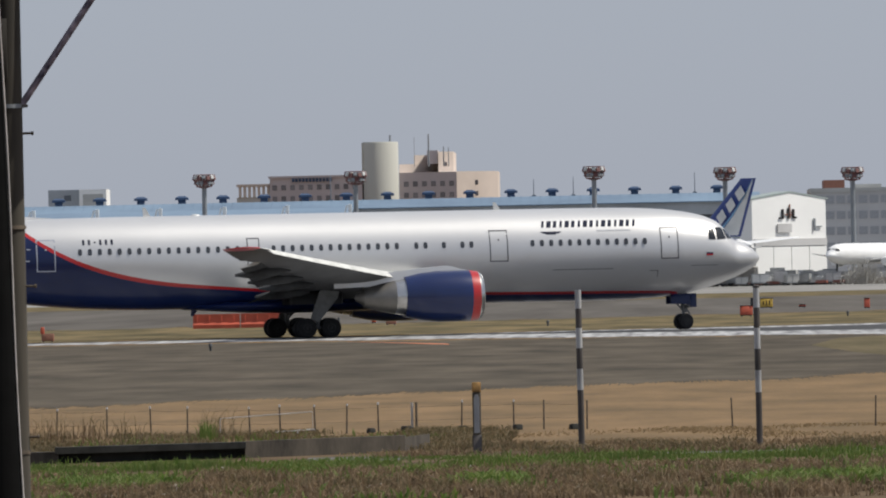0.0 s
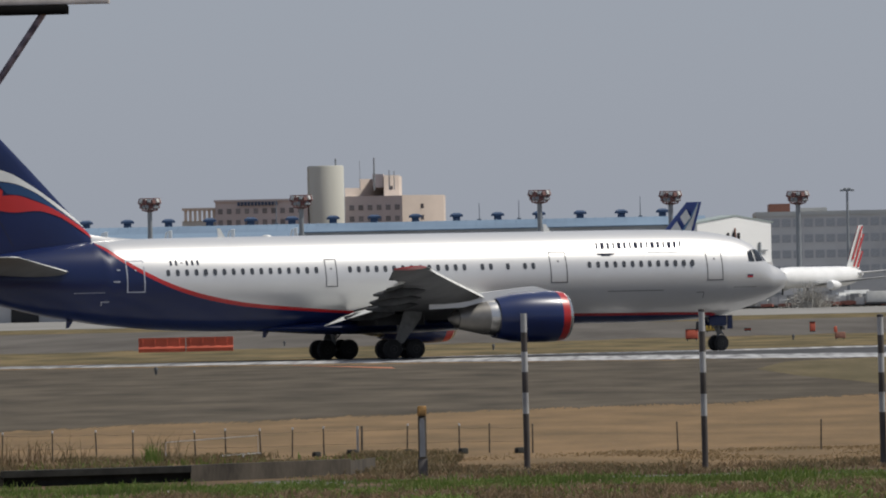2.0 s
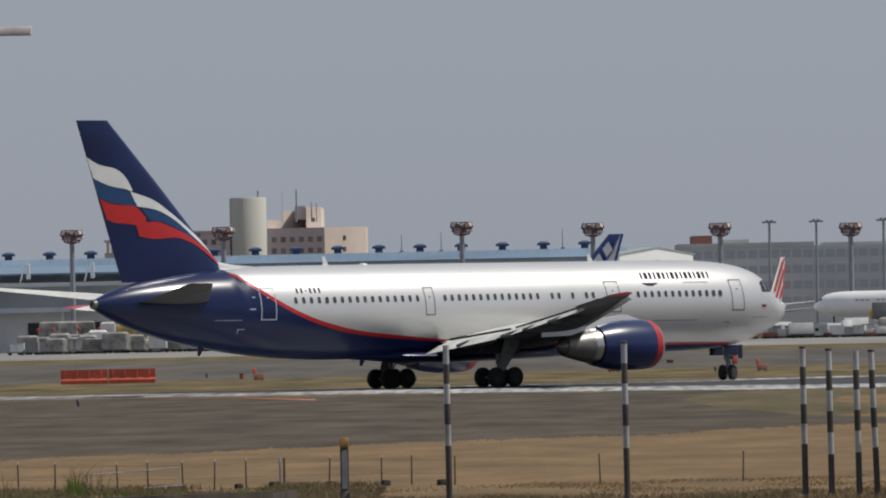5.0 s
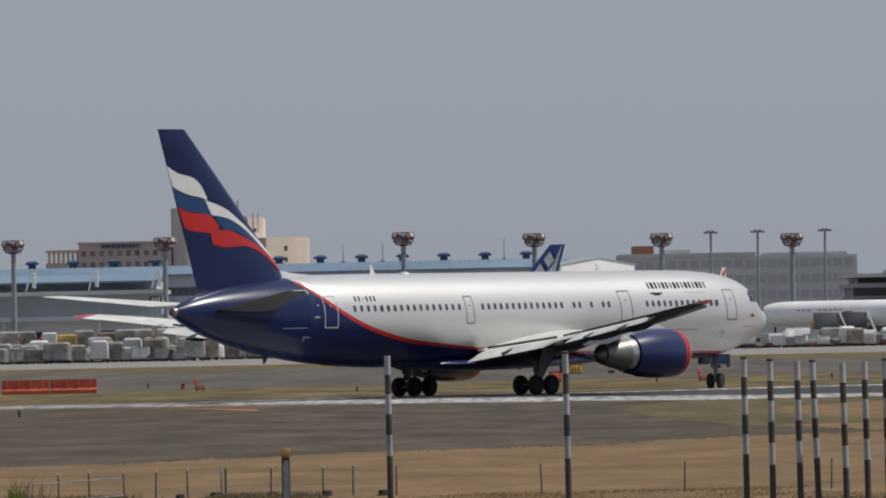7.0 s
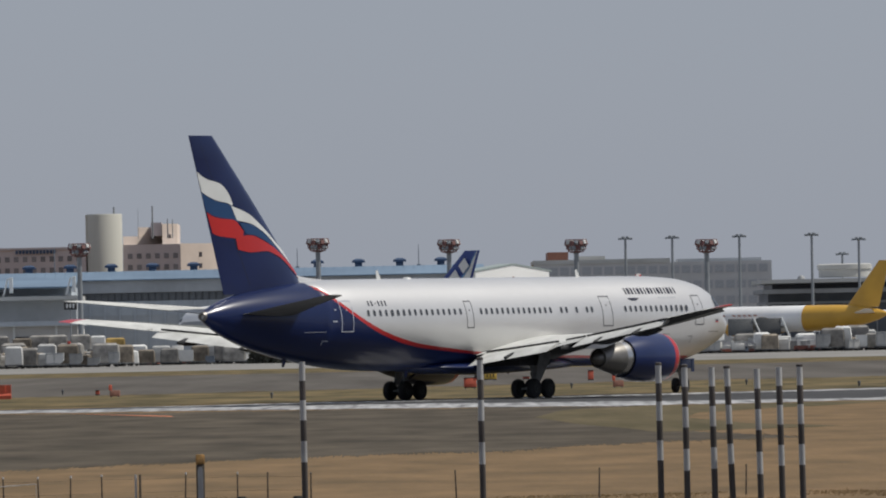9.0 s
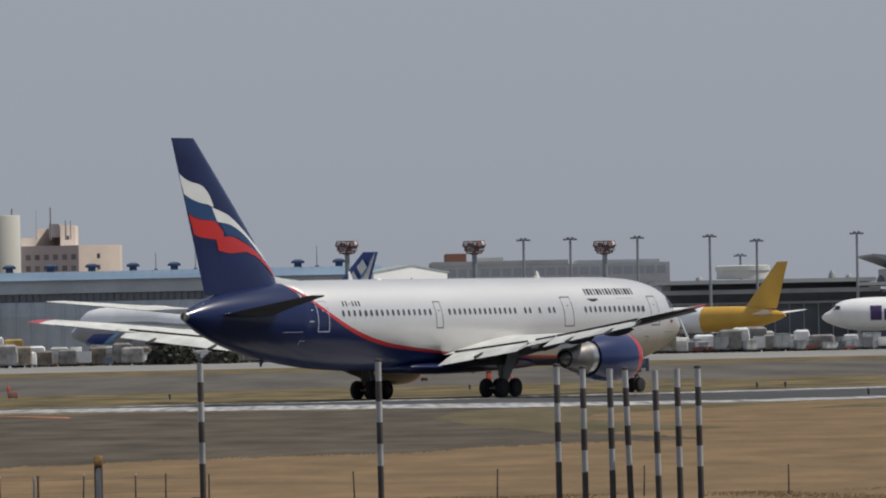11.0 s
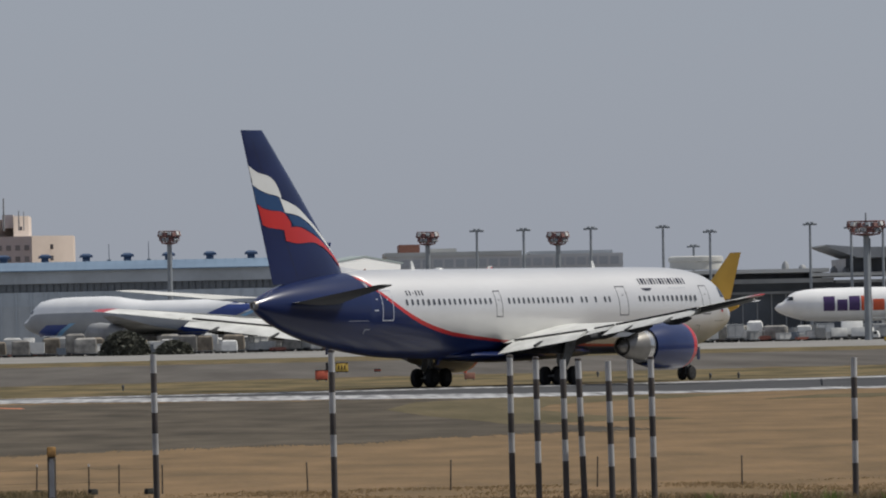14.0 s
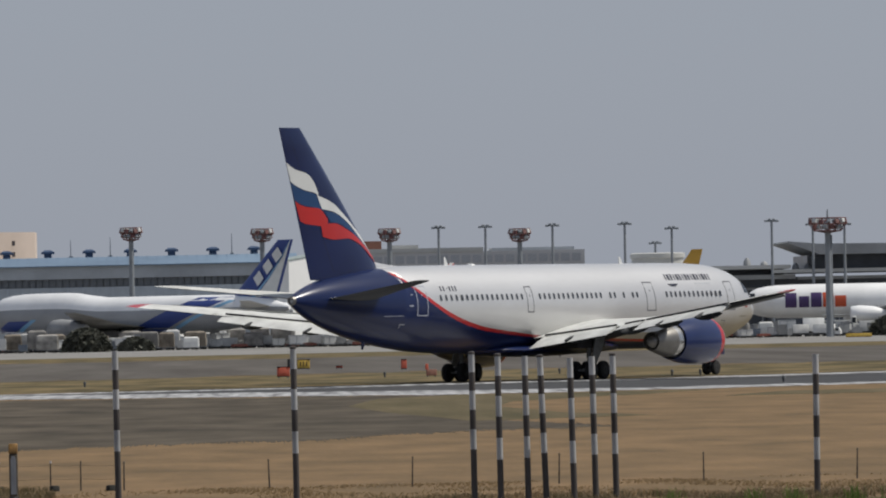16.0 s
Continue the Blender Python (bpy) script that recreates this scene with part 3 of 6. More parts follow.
                hi = (q[1][0] + (q[2][0] - q[1][0]) * u, q[1][1] + (q[2][1] - q[1][1]) * u)
                s, z = lo[0] + (hi[0] - lo[0]) * w, lo[1] + (hi[1] - lo[1]) * w
                row.append((-s, -side * hull(s, z, 0.015), z))
            rows.append(row)
        g.loft(rows, closed=False, caps=False)
        part("cockpit_window", g, M_glass, body, "dark cockpit window pane")

# antennas and lights
for s, hgt, top in ((15.6, 0.42, 1), (36.3, 0.5, 1), (23, 0.35, -1), (33.6, 0.4, -1), (45.8, 0.4, -1)):
    z = TOP(s) if top > 0 else BOT(s)
    g = G().loft([[(-s + 0.18, -0.03, z - 0.05 * top), (-s + 0.18, 0.03, z - 0.05 * top), (-s - 0.25, 0.03, z - 0.05 * top), (-s - 0.25, -0.03, z - 0.05 * top)], [(-s - 0.12, -0.015, z + hgt * top), (-s - 0.12, 0.015, z + hgt * top), (-s - 0.3, 0.015, z + hgt * top), (-s - 0.3, -0.015, z + hgt * top)]])
    part("antenna", g, M_finwhite if top > 0 else M_navy, airliner, "blade antenna")
part("satcom_dome", G().spin([(0, 0.3), (0.06, 0.26), (0.1, 0.1)], (-33.5, 0, 7.2), axis="z", n=16), M_finwhite, airliner)
part("exhaust_ring", G().spin([(-53.55, 0.3), (-53.75, 0.24), (-53.75, 0.16), (-53.5, 0.14)], (0, 0, 5.18), n=16), M_core, airliner, "auxiliary power exhaust ring")

# landing gear
WHEEL = wheel_mesh()
wheels = []
for side in (1, -1):
    gear = part("main_gear", G().tube((0, 0, 0.62), (0, 0, 1.6), 0.11).tube((0, 0, 1.35), (0.0, -side * 0.1, 2.6), 0.17).tube((-0.75, 0, 0.6), (0.75, 0, 0.6), 0.1).tube((0, 0, 1.9), (0, side * 1.6, 2.4), 0.07).tube((0, 0, 1.8), (1.1, 0, 2.5), 0.07), M_strut, airliner, "grey main landing gear leg with a four-wheel truck", at=(-27.35, -side * 4.65, 0))
    # Solid black block puts the shade round the gear leg into colour.
    part("wheel_well", G().box(-1.6, min(side * -0.3, side * 2.4), 1.95, 1.5, max(side * -0.3, side * 2.4), 2.62, c=0.1), M_black, gear, "black block for the shade in the wheel well")
    g = G().loft([[(x, -side * 0.45 + e, z) for x, z in ((-0.5, 1.0), (0.02, 0.92), (1.15, 2.3), (1.25, 2.75), (0.1, 2.75))] for e in (-0.03, 0.03)])
    part("gear_door", g, M_strut, gear, "grey slanted gear door", smooth=0)
    g = G().tube((0.1, 0, 1.15), (0.55, 0, 1.6), 0.05).tube((0.55, 0, 1.6), (0.1, 0, 2.1), 0.05).tube((0.16, 0.12, 0.7), (0.12, 0.1, 2.2), 0.025, n=6)
    part("torsion_link", g, M_strut, gear)
    g = G()
    for x in (-0.71, 0.71):
        g.tube((x, -0.75, 0.58), (x, 0.75, 0.58), 0.07)
    part("axle", g, M_strut, gear)
    for x in (-0.71, 0.71):
        for y in (-0.57, 0.57):
            w = part("wheel", WHEEL, None, gear, "black rubber tyre on a grey rim", at=(x, y, 0.585))
            wheels.append((w, side * 4.65, 27.35, (x, y, 0.585)))
nose_gear = part("nose_gear", G().tube((0, 0, 0.5), (0, 0, 1.2), 0.09).tube((0, 0, 1.1), (0, 0, 2.1), 0.14).tube((0.1, 0, 0.6), (0.42, 0, 0.95), 0.04).tube((0.42, 0, 0.95), (0.1, 0, 1.35), 0.04).box(0.08, -0.3, 1.25, 0.3, 0.3, 1.45, c=0.03).tube((0, -0.32, 0.46), (0, 0.32, 0.46), 0.06).tube((0.1, 0, 1.0), (-0.9, 0, 2.0), 0.05).tube((0.12, -0.12, 1.1), (0.12, 0.12, 1.1), 0.11), M_strut, airliner, "grey nose landing gear", at=(-4.62, 0, 0))
for y in (-0.32, 0.32):
    w = part("wheel", WHEEL, None, nose_gear, "black rubber tyre on a grey rim", at=Matrix.Translation((0, y, 0.47)) @ Matrix.Diagonal((0.8, 0.75, 0.8, 1)))
for side in (1, -1):
    g = G().box(-5.5, -side * 0.62 - 0.03, 1.5, -4.35, -side * 0.62 + 0.03, 2.1, c=0.02).box(-4.3, -side * 0.6 - 0.02, 1.3, -3.95, -side * 0.6 + 0.02, 2.1, c=0.02)
    part("nose_gear_door", g, M_navy, airliner, "navy nose gear door")


# ---- far buildings ----
M_blue_roof = mat("blue_metal_roof", (0.155, 0.225, 0.305), 0.55, var=0.12, scale=0.05, fine=0.6, dark=(0.115, 0.17, 0.24))
M_vent = mat("dark_blue_vent", (0.05, 0.09, 0.17), 0.6, var=0.15)
M_wall_grey = mat("grey_metal_cladding", (0.4, 0.43, 0.46), 0.6, var=0.12, scale=0.06, fine=0.8)
M_wall_pale = mat("pale_blue_cladding", (0.47, 0.52, 0.57), 0.6, var=0.12, scale=0.05, fine=0.8)
M_strip_glass = mat("dark_strip_glass", (0.13, 0.145, 0.165), 0.25, var=0.15)
# Distance haze over the office windows, put into the glass colour.
M_office_glass = mat("haze_pale_office_glass", (0.4, 0.41, 0.43), 0.4, var=0.15)
# Hotel panes lightened likewise, for haze and reflected sky.
M_hotel_glass = mat("haze_pale_hotel_glass", (0.2, 0.19, 0.2), 0.3, var=0.2, obj_var=0.3)
M_frame_white = mat("white_steel", (0.7, 0.72, 0.72), 0.5, var=0.06)
# Dim and sunlit sides of the hotel walls, put into two colours.
M_hotel_pink = mat("dim_side_pink_render", (0.5, 0.45, 0.455), 0.85, var=0.08, scale=0.05, fine=0.5)
M_hotel_cream = mat("lit_side_cream_render", (0.6, 0.52, 0.46), 0.85, var=0.07, scale=0.05, fine=0.5)
M_tower = mat("tower_concrete", (0.5, 0.5, 0.45), 0.8, var=0.06, scale=0.05, fine=0.5, stretch=(1, 1, 0.2))
M_grey_block = mat("grey_office_wall", (0.54, 0.535, 0.53), 0.8, var=0.1, scale=0.04, fine=0.5)
M_term_dark = mat("dark_terminal_glass", (0.085, 0.1, 0.125), 0.3, var=0.25, scale=0.08, fine=0.6)
M_term_edge = mat("grey_terminal_edge", (0.3, 0.31, 0.32), 0.6, var=0.12, scale=0.1, fine=0.8)
M_slab = mat("pale_concrete_slab", (0.5, 0.5, 0.48), 0.8, var=0.1, scale=0.05, fine=0.5)
M_hangar = mat("white_hangar_cladding", (0.86, 0.86, 0.84), 0.6, var=0.03, scale=0.08, fine=0.7)
M_hangar_roof = mat("green_grey_roof", (0.3, 0.35, 0.34), 0.6, var=0.1)
M_rust = mat("red_brown_box", (0.26, 0.12, 0.085), 0.8, var=0.15)
M_mast = mat("galvanised_mast", (0.24, 0.26, 0.28), 0.55, var=0.1, scale=0.4)
M_mast_red = mat("red_mast_paint", (0.16, 0.066, 0.06), 0.6, var=0.15)
M_lamp_glass = mat("lamp_housing", (0.55, 0.56, 0.55), 0.4, var=0.1)


def building(name, label, boxes, roof=None, category="building"):
    """Empty at the base with wall blocks; boxes: (part, x0, y0, z0, x1, y1, z1, material)."""
    b = thing(name, label, category)
    out = [b]
    for nm, x0, y0, z0, x1, y1, z1, m in boxes:
        out.append(part(nm, G().box(x0, y0, z0, x1, y1, z1), m, b, smooth=0))
    return out


def panes(parent, xs, zs, w, h, y, m, frame=None):
    """One recessed window pane with a frame for every place."""
    g = G().box(-w / 2, 0, -h / 2, w / 2, 0.12, h / 2, 0)
    if frame:
        t = 0.1
        for x0, z0, x1, z1 in ((-w / 2 - t, -h / 2 - t, w / 2 + t, -h / 2), (-w / 2 - t, h / 2, w / 2 + t, h / 2 + t), (-w / 2 - t, -h / 2, -w / 2, h / 2), (w / 2, -h / 2, w / 2 + t, h / 2)):
            g.box(x0, -0.06, z0, x1, 0.12, z1, 1)
    me = g.mesh("window", [m, frame or m], 0)
    for z in zs:
        for x in xs:
            part("window", me, None, parent, at=(x, y - 0.1, z))


# cargo terminal with a long blue roof
b, wall, lower, band_wall = building("cargo_terminal", "long grey cargo terminal with blue metal roof and window strip", [
    ("wall", -140, 1750, 0, 17, 1800, 9.6, M_wall_grey), ("upper_wall", -140, 1750, 9.6, 17, 1800, 12.4, M_wall_pale), ("fascia", -140, 1749.3, 14.1, 17, 1800, 16.6, M_wall_grey)])
part("window_band_backing", G().box(-140, 1750.5, 12.4, 17, 1800, 14.1), M_term_dark, b, smooth=0)
panes(b, [-139 + 1.35 * i for i in range(115)], [13.25], 1.1, 1.6, 1750.3, M_strip_glass)
g = G().loft([[(x, 1748.5, 16.55), (x, 1748.5, 16.75), (x, 1762, 18.5), (x, 1790, 18.6), (x, 1800, 16.6)] for x in (-141, 18)])
roof = part("roof", g, M_blue_roof, b, "pale blue sheet metal roof", smooth=0)
g = G()
for i in range(79):
    x = -140 + 2 * i
    g.loft([[(x - 0.06, 1748.5, 16.76), (x + 0.06, 1748.5, 16.76), (x + 0.06, 1762, 18.62), (x - 0.06, 1762, 18.62)], [(x - 0.06, 1748.5, 16.7), (x + 0.06, 1748.5, 16.7), (x + 0.06, 1762, 18.45), (x - 0.06, 1762, 18.45)]])
tagged(part("roof_seam", g, M_blue_roof, roof, smooth=0), kind="stuff")

me = G().box(-0.12, 0, 0, 0.12, 0.25, 12.3).mesh("pilaster", M_wall_pale, 0)
for i in range(52):
    part("pilaster", me, None, wall, at=(-139 + 3 * i, 1749.72, 0))


def roof_vent():
    v = thing("roof_vent", "dark blue hooded ventilator standing on the blue roof ridge", "ventilator", group="ventilators on the roof ridge")
    part("throat", G().box(-0.75, -0.7, -0.3, 0.75, 0.7, 0.75, c=0.05), M_vent, v)
    part("hood", G().loft([[(-1.35, -1, 0.7), (1.35, -1, 0.7), (1.35, 1, 0.7), (-1.35, 1, 0.7)], [(-1.25, -1, 1.15), (1.25, -1, 1.15), (1.25, 1, 1.15), (-1.25, 1, 1.15)], [(-0.6, -0.5, 1.5), (0.6, -0.5, 1.5), (0.6, 0.5, 1.5), (-0.6, 0.5, 1.5)]]), M_vent, v, smooth=0)
    return v


v0 = roof_vent()
v0.matrix_basis = pose(1.15, 1765, 18.6)
for i in range(-1, 16):
    if i != 0:
        copy_thing(v0, pose(1.15 - 8.31 * i, 1765, 18.6))

# left wing of the terminal with a propped blue canopy
b, w1, w2 = building("canopy_wing", "grey terminal wing with a propped blue canopy roof", [
    ("wall", -150, 1702, 0, -62, 1740, 12.7, M_wall_grey), ("ledge", -150, 1698, 12.7, -61.5, 1740, 13.5, M_slab)])[:3]
part("upper_wall", G().box(-150, 1706, 13.5, -63, 1740, 15.2), M_wall_pale, b, smooth=0)
part("canopy", G().loft([[(x, 1699, 15.0), (x, 1699, 15.3), (x, 1712, 16.7), (x, 1712, 16.4)] for x in (-150, -62)]), M_blue_roof, b, "blue sloping canopy", smooth=0)
for x in (-124.4, -112, -99.7, -87.2, -75.0, -62.8):
    g = G()
    g.loft([[(x - 1.1, 1698, 13.6), (x - 0.8, 1698, 13.6), (x - 0.8, 1698.6, 13.6), (x - 1.1, 1698.6, 13.6)], [(x - 0.2, 1698, 17.0), (x + 0.2, 1698, 17.0), (x + 0.2, 1698.6, 17.0), (x - 0.2, 1698.6, 17.0)]])
    g.box(x + 0.25, 1698, 14.2, x + 0.95, 1699, 17.2, c=0.05)
    part("prop", g, M_frame_white, b, "white canopy prop", smooth=0)
b, w1, edge = building("warehouse", "low grey cargo warehouse with dark loading openings", [
    ("wall", -150, 1652, 0, -60, 1690, 7.6, M_grey_block), ("roof_edge", -150.5, 1650, 7.6, -59.5, 1690, 8.5, M_wall_pale)])
for x in (-112, -94, -83, -69.5):
    part("loading_bay", G().box(x - 2.6, 1651.7, 0, x + 2.6, 1652.4, 5.6), M_black, b, "dark loading bay opening", smooth=0)
for x in (-90, -72, -64):
    part("post", G().box(x - 0.2, 1651.5, 0, x + 0.2, 1651.95, 7.6), M_frame_white, b, smooth=0)
s = thing("stand_sign", "small dark stand sign with pale bars", "sign", pose(-60.8, 1640, 10.5))
part("panel", G().box(-1.2, -0.1, 0, 1.2, 0.1, 1.4, c=0.05), M_black, s)
for i in range(3):
    part("bar", G().box(-0.8 + 0.6 * i, -0.14, 0.3, -0.45 + 0.6 * i, -0.1, 1.1), M_frame_white, s, smooth=0)
part("pole", G().tube((0, 0.2, -10.5), (0, 0.2, 0.2), 0.12), M_mast, s)

# hotel on the skyline
b, left, annex, ra = building("hotel", "hotel in dim pink and lit cream tones with a round concrete stair tower", [
    ("left_wing", -114.4, 2500, 0, -87.5, 2540, 31.4, M_hotel_pink), ("annex", -124, 2502, 24.6, -114.6, 2515, 26.2, M_slab),
    ("right_wing", -77.4, 2502, 0, -61, 2540, 32.3, M_hotel_pink)])
for nm, x0, x1, y, z0, z1 in (("middle_block", -77.5, -67, 2508, 0, 34.8), ("upper_block", -73.4, -63.5, 2514, 30, 37.4), ("plant_block", -66.2, -62, 2506, 30, 38.2), ("end_wing", -60.95, -49.4, 2502, 0, 32.4)):
    part(nm, G().loft([[(x0, y, z), (x1, y + (x1 - x0) * 1.2, z), (x1, 2545, z), (x0, 2545, z)] for z in (z0, z1)]), M_hotel_cream, b, "rendered block in the lit cream tone", smooth=0)
part("stair_tower", G().spin([(0, 5.2), (40.9, 5.2), (41.2, 5.0)], (-82.7, 2502, 0), axis="z", n=32), M_tower, b, "tall round concrete stair tower")
part("tower_flank", G().box(-87.9, 2500, 0, -82.5, 2512, 41), M_tower, b, smooth=0)
part("parapet", G().box(-114.8, 2499.6, 31.4, -87.5, 2501, 32.0), M_hotel_pink, b, smooth=0)
part("plant_screen", G().box(-69.5, 2509, 34.8, -66.4, 2520, 38.6), M_hotel_pink, b, smooth=0)
for x in [-123.4 + 1.35 * i for i in range(7)]:
    part("roof_post", G().box(x, 2501.5, 26.2, x + 0.75, 2503, 29.8), M_hotel_cream, b, smooth=0)
part("rooftop_frame", G().box(-124, 2501, 29.2, -114.6, 2512, 29.9), M_hotel_cream, b, smooth=0)
for i in range(12):
    x = -108 + i * 0.98
    part("sign_bar", G().box(x, 2499.4, 30.25, x + 0.62, 2499.9, 31.25), M_vent, b, smooth=0)
panes(b, [-113.0 + 2.55 * i for i in range(10)], [28.7, 25.5, 22.3], 1.35, 1.5, 2500, M_hotel_glass)
panes(b, [-75.4 + 2.6 * i for i in range(6)], [29.0, 25.8, 22.6], 1.4, 1.5, 2502, M_hotel_glass)
panes(b, [-55.6], [29.2, 26.0], 1.3, 1.4, 2508.2, M_hotel_glass)
panes(b, [-64.2], [34.6], 0.9, 1.1, 2508.2, M_hotel_glass)
for x, h, r in ((-79.9, 43.2, 0.35), (-73.0, 42.5, 0.08), (-68.9, 43.3, 0.28), (-64.6, 39.6, 0.2), (-63.2, 39.4, 0.15)):
    part("antenna", G().tube((x, 2505, 34), (x, 2505, h), r, r * 0.7), M_mast, b)

b, w1, w2 = building("plant_house", "small grey and white plant house with a square opening", [
    ("wall", -135.2, 1900, 0, -128.4, 1912, 23.2, M_wall_grey), ("white_wall", -128.4, 1899, 0, -122.5, 1912, 23.2, M_hangar)])
panes(b, [-131.0], [21.4], 1.5, 1.2, 1900, M_strip_glass)
panes(b, [-125.4], [20.4], 4.4, 3.6, 1899, M_slab)

# white hangar
b = thing("hangar", "white gabled hangar with a dark door band and a plain mark", "building", pose(22, 1628, 0, 0, 0, 50) @ Matrix.Diagonal((1.55, 1, 1, 1)) @ Matrix.Translation((-22, -1620, 0)))
gab = [(15.0, 0), (29.0, 0), (29.0, 15.9), (22.2, 17.1), (15.0, 15.9)]
part("wall", G().loft([[(x, y, z) for x, z in gab] for y in (1620, 1623)]), M_hangar, b, "white cladding", smooth=0)
part("roof", G().loft([[(x, y, z) for x, z in ((14.6, 15.75), (22.2, 17.05), (29.4, 15.75), (29.4, 16.0), (22.2, 17.35), (14.6, 16.0))] for y in (1619.9, 1623.5)]), M_hangar_roof, b, "grey-green roof edge", smooth=0)
part("door_track", G().box(15.2, 1619.5, 7.2, 28.8, 1619.95, 8.5), M_grey_block, b, smooth=0)
for i in range(4):
    part("door_leaf", G().box(15.3 + 3.4 * i, 1619.6, 0, 18.6 + 3.4 * i, 1619.9, 7.1, c=0.05), M_hangar, b, "white sliding door leaf", smooth=0)
part("notice_board", G().box(19.6, 1619.6, 9.7, 22.2, 1619.9, 11.3), M_grey_block, b, smooth=0)
part("corner_ladder", G().box(26.6, 1619.6, 10.6, 28.0, 1619.9, 10.8).box(26.5, 1619.6, 10.0, 26.75, 1619.9, 12.2), M_mast, b, smooth=0)
g = G()
for x0, z0, x1, z1 in ((20.5, 12.4, 20.85, 14.0), (20.0, 12.2, 20.8, 12.5), (21.6, 12.2, 21.9, 14.2), (22.5, 12.3, 22.85, 14.0), (22.5, 12.3, 23.3, 12.6)):
    g.box(x0, 1619.7, z0, x1, 1619.9, z1)
part("plain_mark", g, M_black, b, "dark letter-sized shapes", smooth=0)
part("mark_arc", G().box(21.1, 1619.72, 12.9, 22.4, 1619.9, 13.1).box(21.95, 1619.72, 12.3, 22.1, 1619.9, 14.9), M_rust, b, smooth=0)

# grey offices and the dark passenger terminal
b, w1, w2, w3, w4, w5 = building("office_block", "long grey office block with window bands paled for haze", [
    ("wall", 30.5, 1900, 0, 82, 1940, 19.2, M_grey_block), ("parapet", 30.3, 1899.7, 19.2, 60, 1940, 20.1, M_slab), ("roof_room", 33.5, 1906, 19.2, 38, 1930, 21.9, M_rust), ("roof_room", 40, 1906, 20.1, 46, 1930, 20.9, M_slab), ("roof_room", 62, 1905, 19.2, 80, 1930, 19.9, M_wall_grey)])
panes(b, [32.2 + 2.4 * i for i in range(21)], [17.6, 14.2, 10.8, 7.4], 1.9, 1.7, 1900, M_office_glass)
b = building("passenger_terminal", "dark glazed passenger terminal in tiers under thin pale roofs", [
    ("wall", 77, 1806, 0, 150, 1850, 9.2, M_term_dark), ("floor_slab", 76.5, 1803, 9.2, 150, 1850, 9.7, M_term_edge), ("gallery_wall", 77, 1805, 9.7, 150, 1850, 11.4, M_term_dark), ("roof_edge", 75.8, 1799, 11.4, 121, 1850, 12.3, M_term_edge), ("clerestory", 78, 1806, 12.3, 119, 1850, 13.4, M_term_dark), ("roof_slab", 75.5, 1797, 13.5, 120, 1850, 14.3, M_slab),
    ("roof_edge", 121.5, 1800, 11.2, 150, 1850, 11.8, M_term_edge), ("roof_slab", 116.5, 1797, 12.6, 150, 1850, 13.3, M_slab), ("upper_storey", 124, 1806, 13.4, 150, 1850, 16.2, M_term_dark), ("floor_slab", 119, 1804, 5.2, 150, 1806, 5.7, M_term_edge)])[0]
part("canopy_roof", G().loft([[(119.5, y, 18.8), (119.5, y, 19.1), (126, y, 18.5), (150, y, 18.3), (150, y, 16.2), (126, y, 16.3)] for y in (1798, 1850)]), M_term_edge, b, "grey sloping roof canopy", smooth=0)
part("drum", G().spin([(14.6, 5.4), (16.2, 5.4), (16.3, 5.7), (17.2, 5.7), (17.4, 5.2)], (93.3, 1812, 0), axis="z", n=28), M_slab, b, "low round roof pavilion")
g = G().box(-0.14, 0, 0, 0.14, 0.3, 9.1)
me = g.mesh("mullion", M_term_edge, 0)
for i in range(24):
    part("mullion", me, None, b, at=(78.5 + 3 * i, 1805.68, 0))
for x, z in ((99.5, 1.3), (111.5, 2.3), (115, 1.2), (84, 1.2), (121.5, 2.0), (124, 1.8)):
    zr = 14.3 if x < 116 else 13.3
    part("roof_unit", G().spin([(zr, 0.8), (zr + z * 0.4, 0.7), (zr + z * 0.7, 0.25)], (x, 1806, 0), axis="z", n=8), M_term_edge, b)


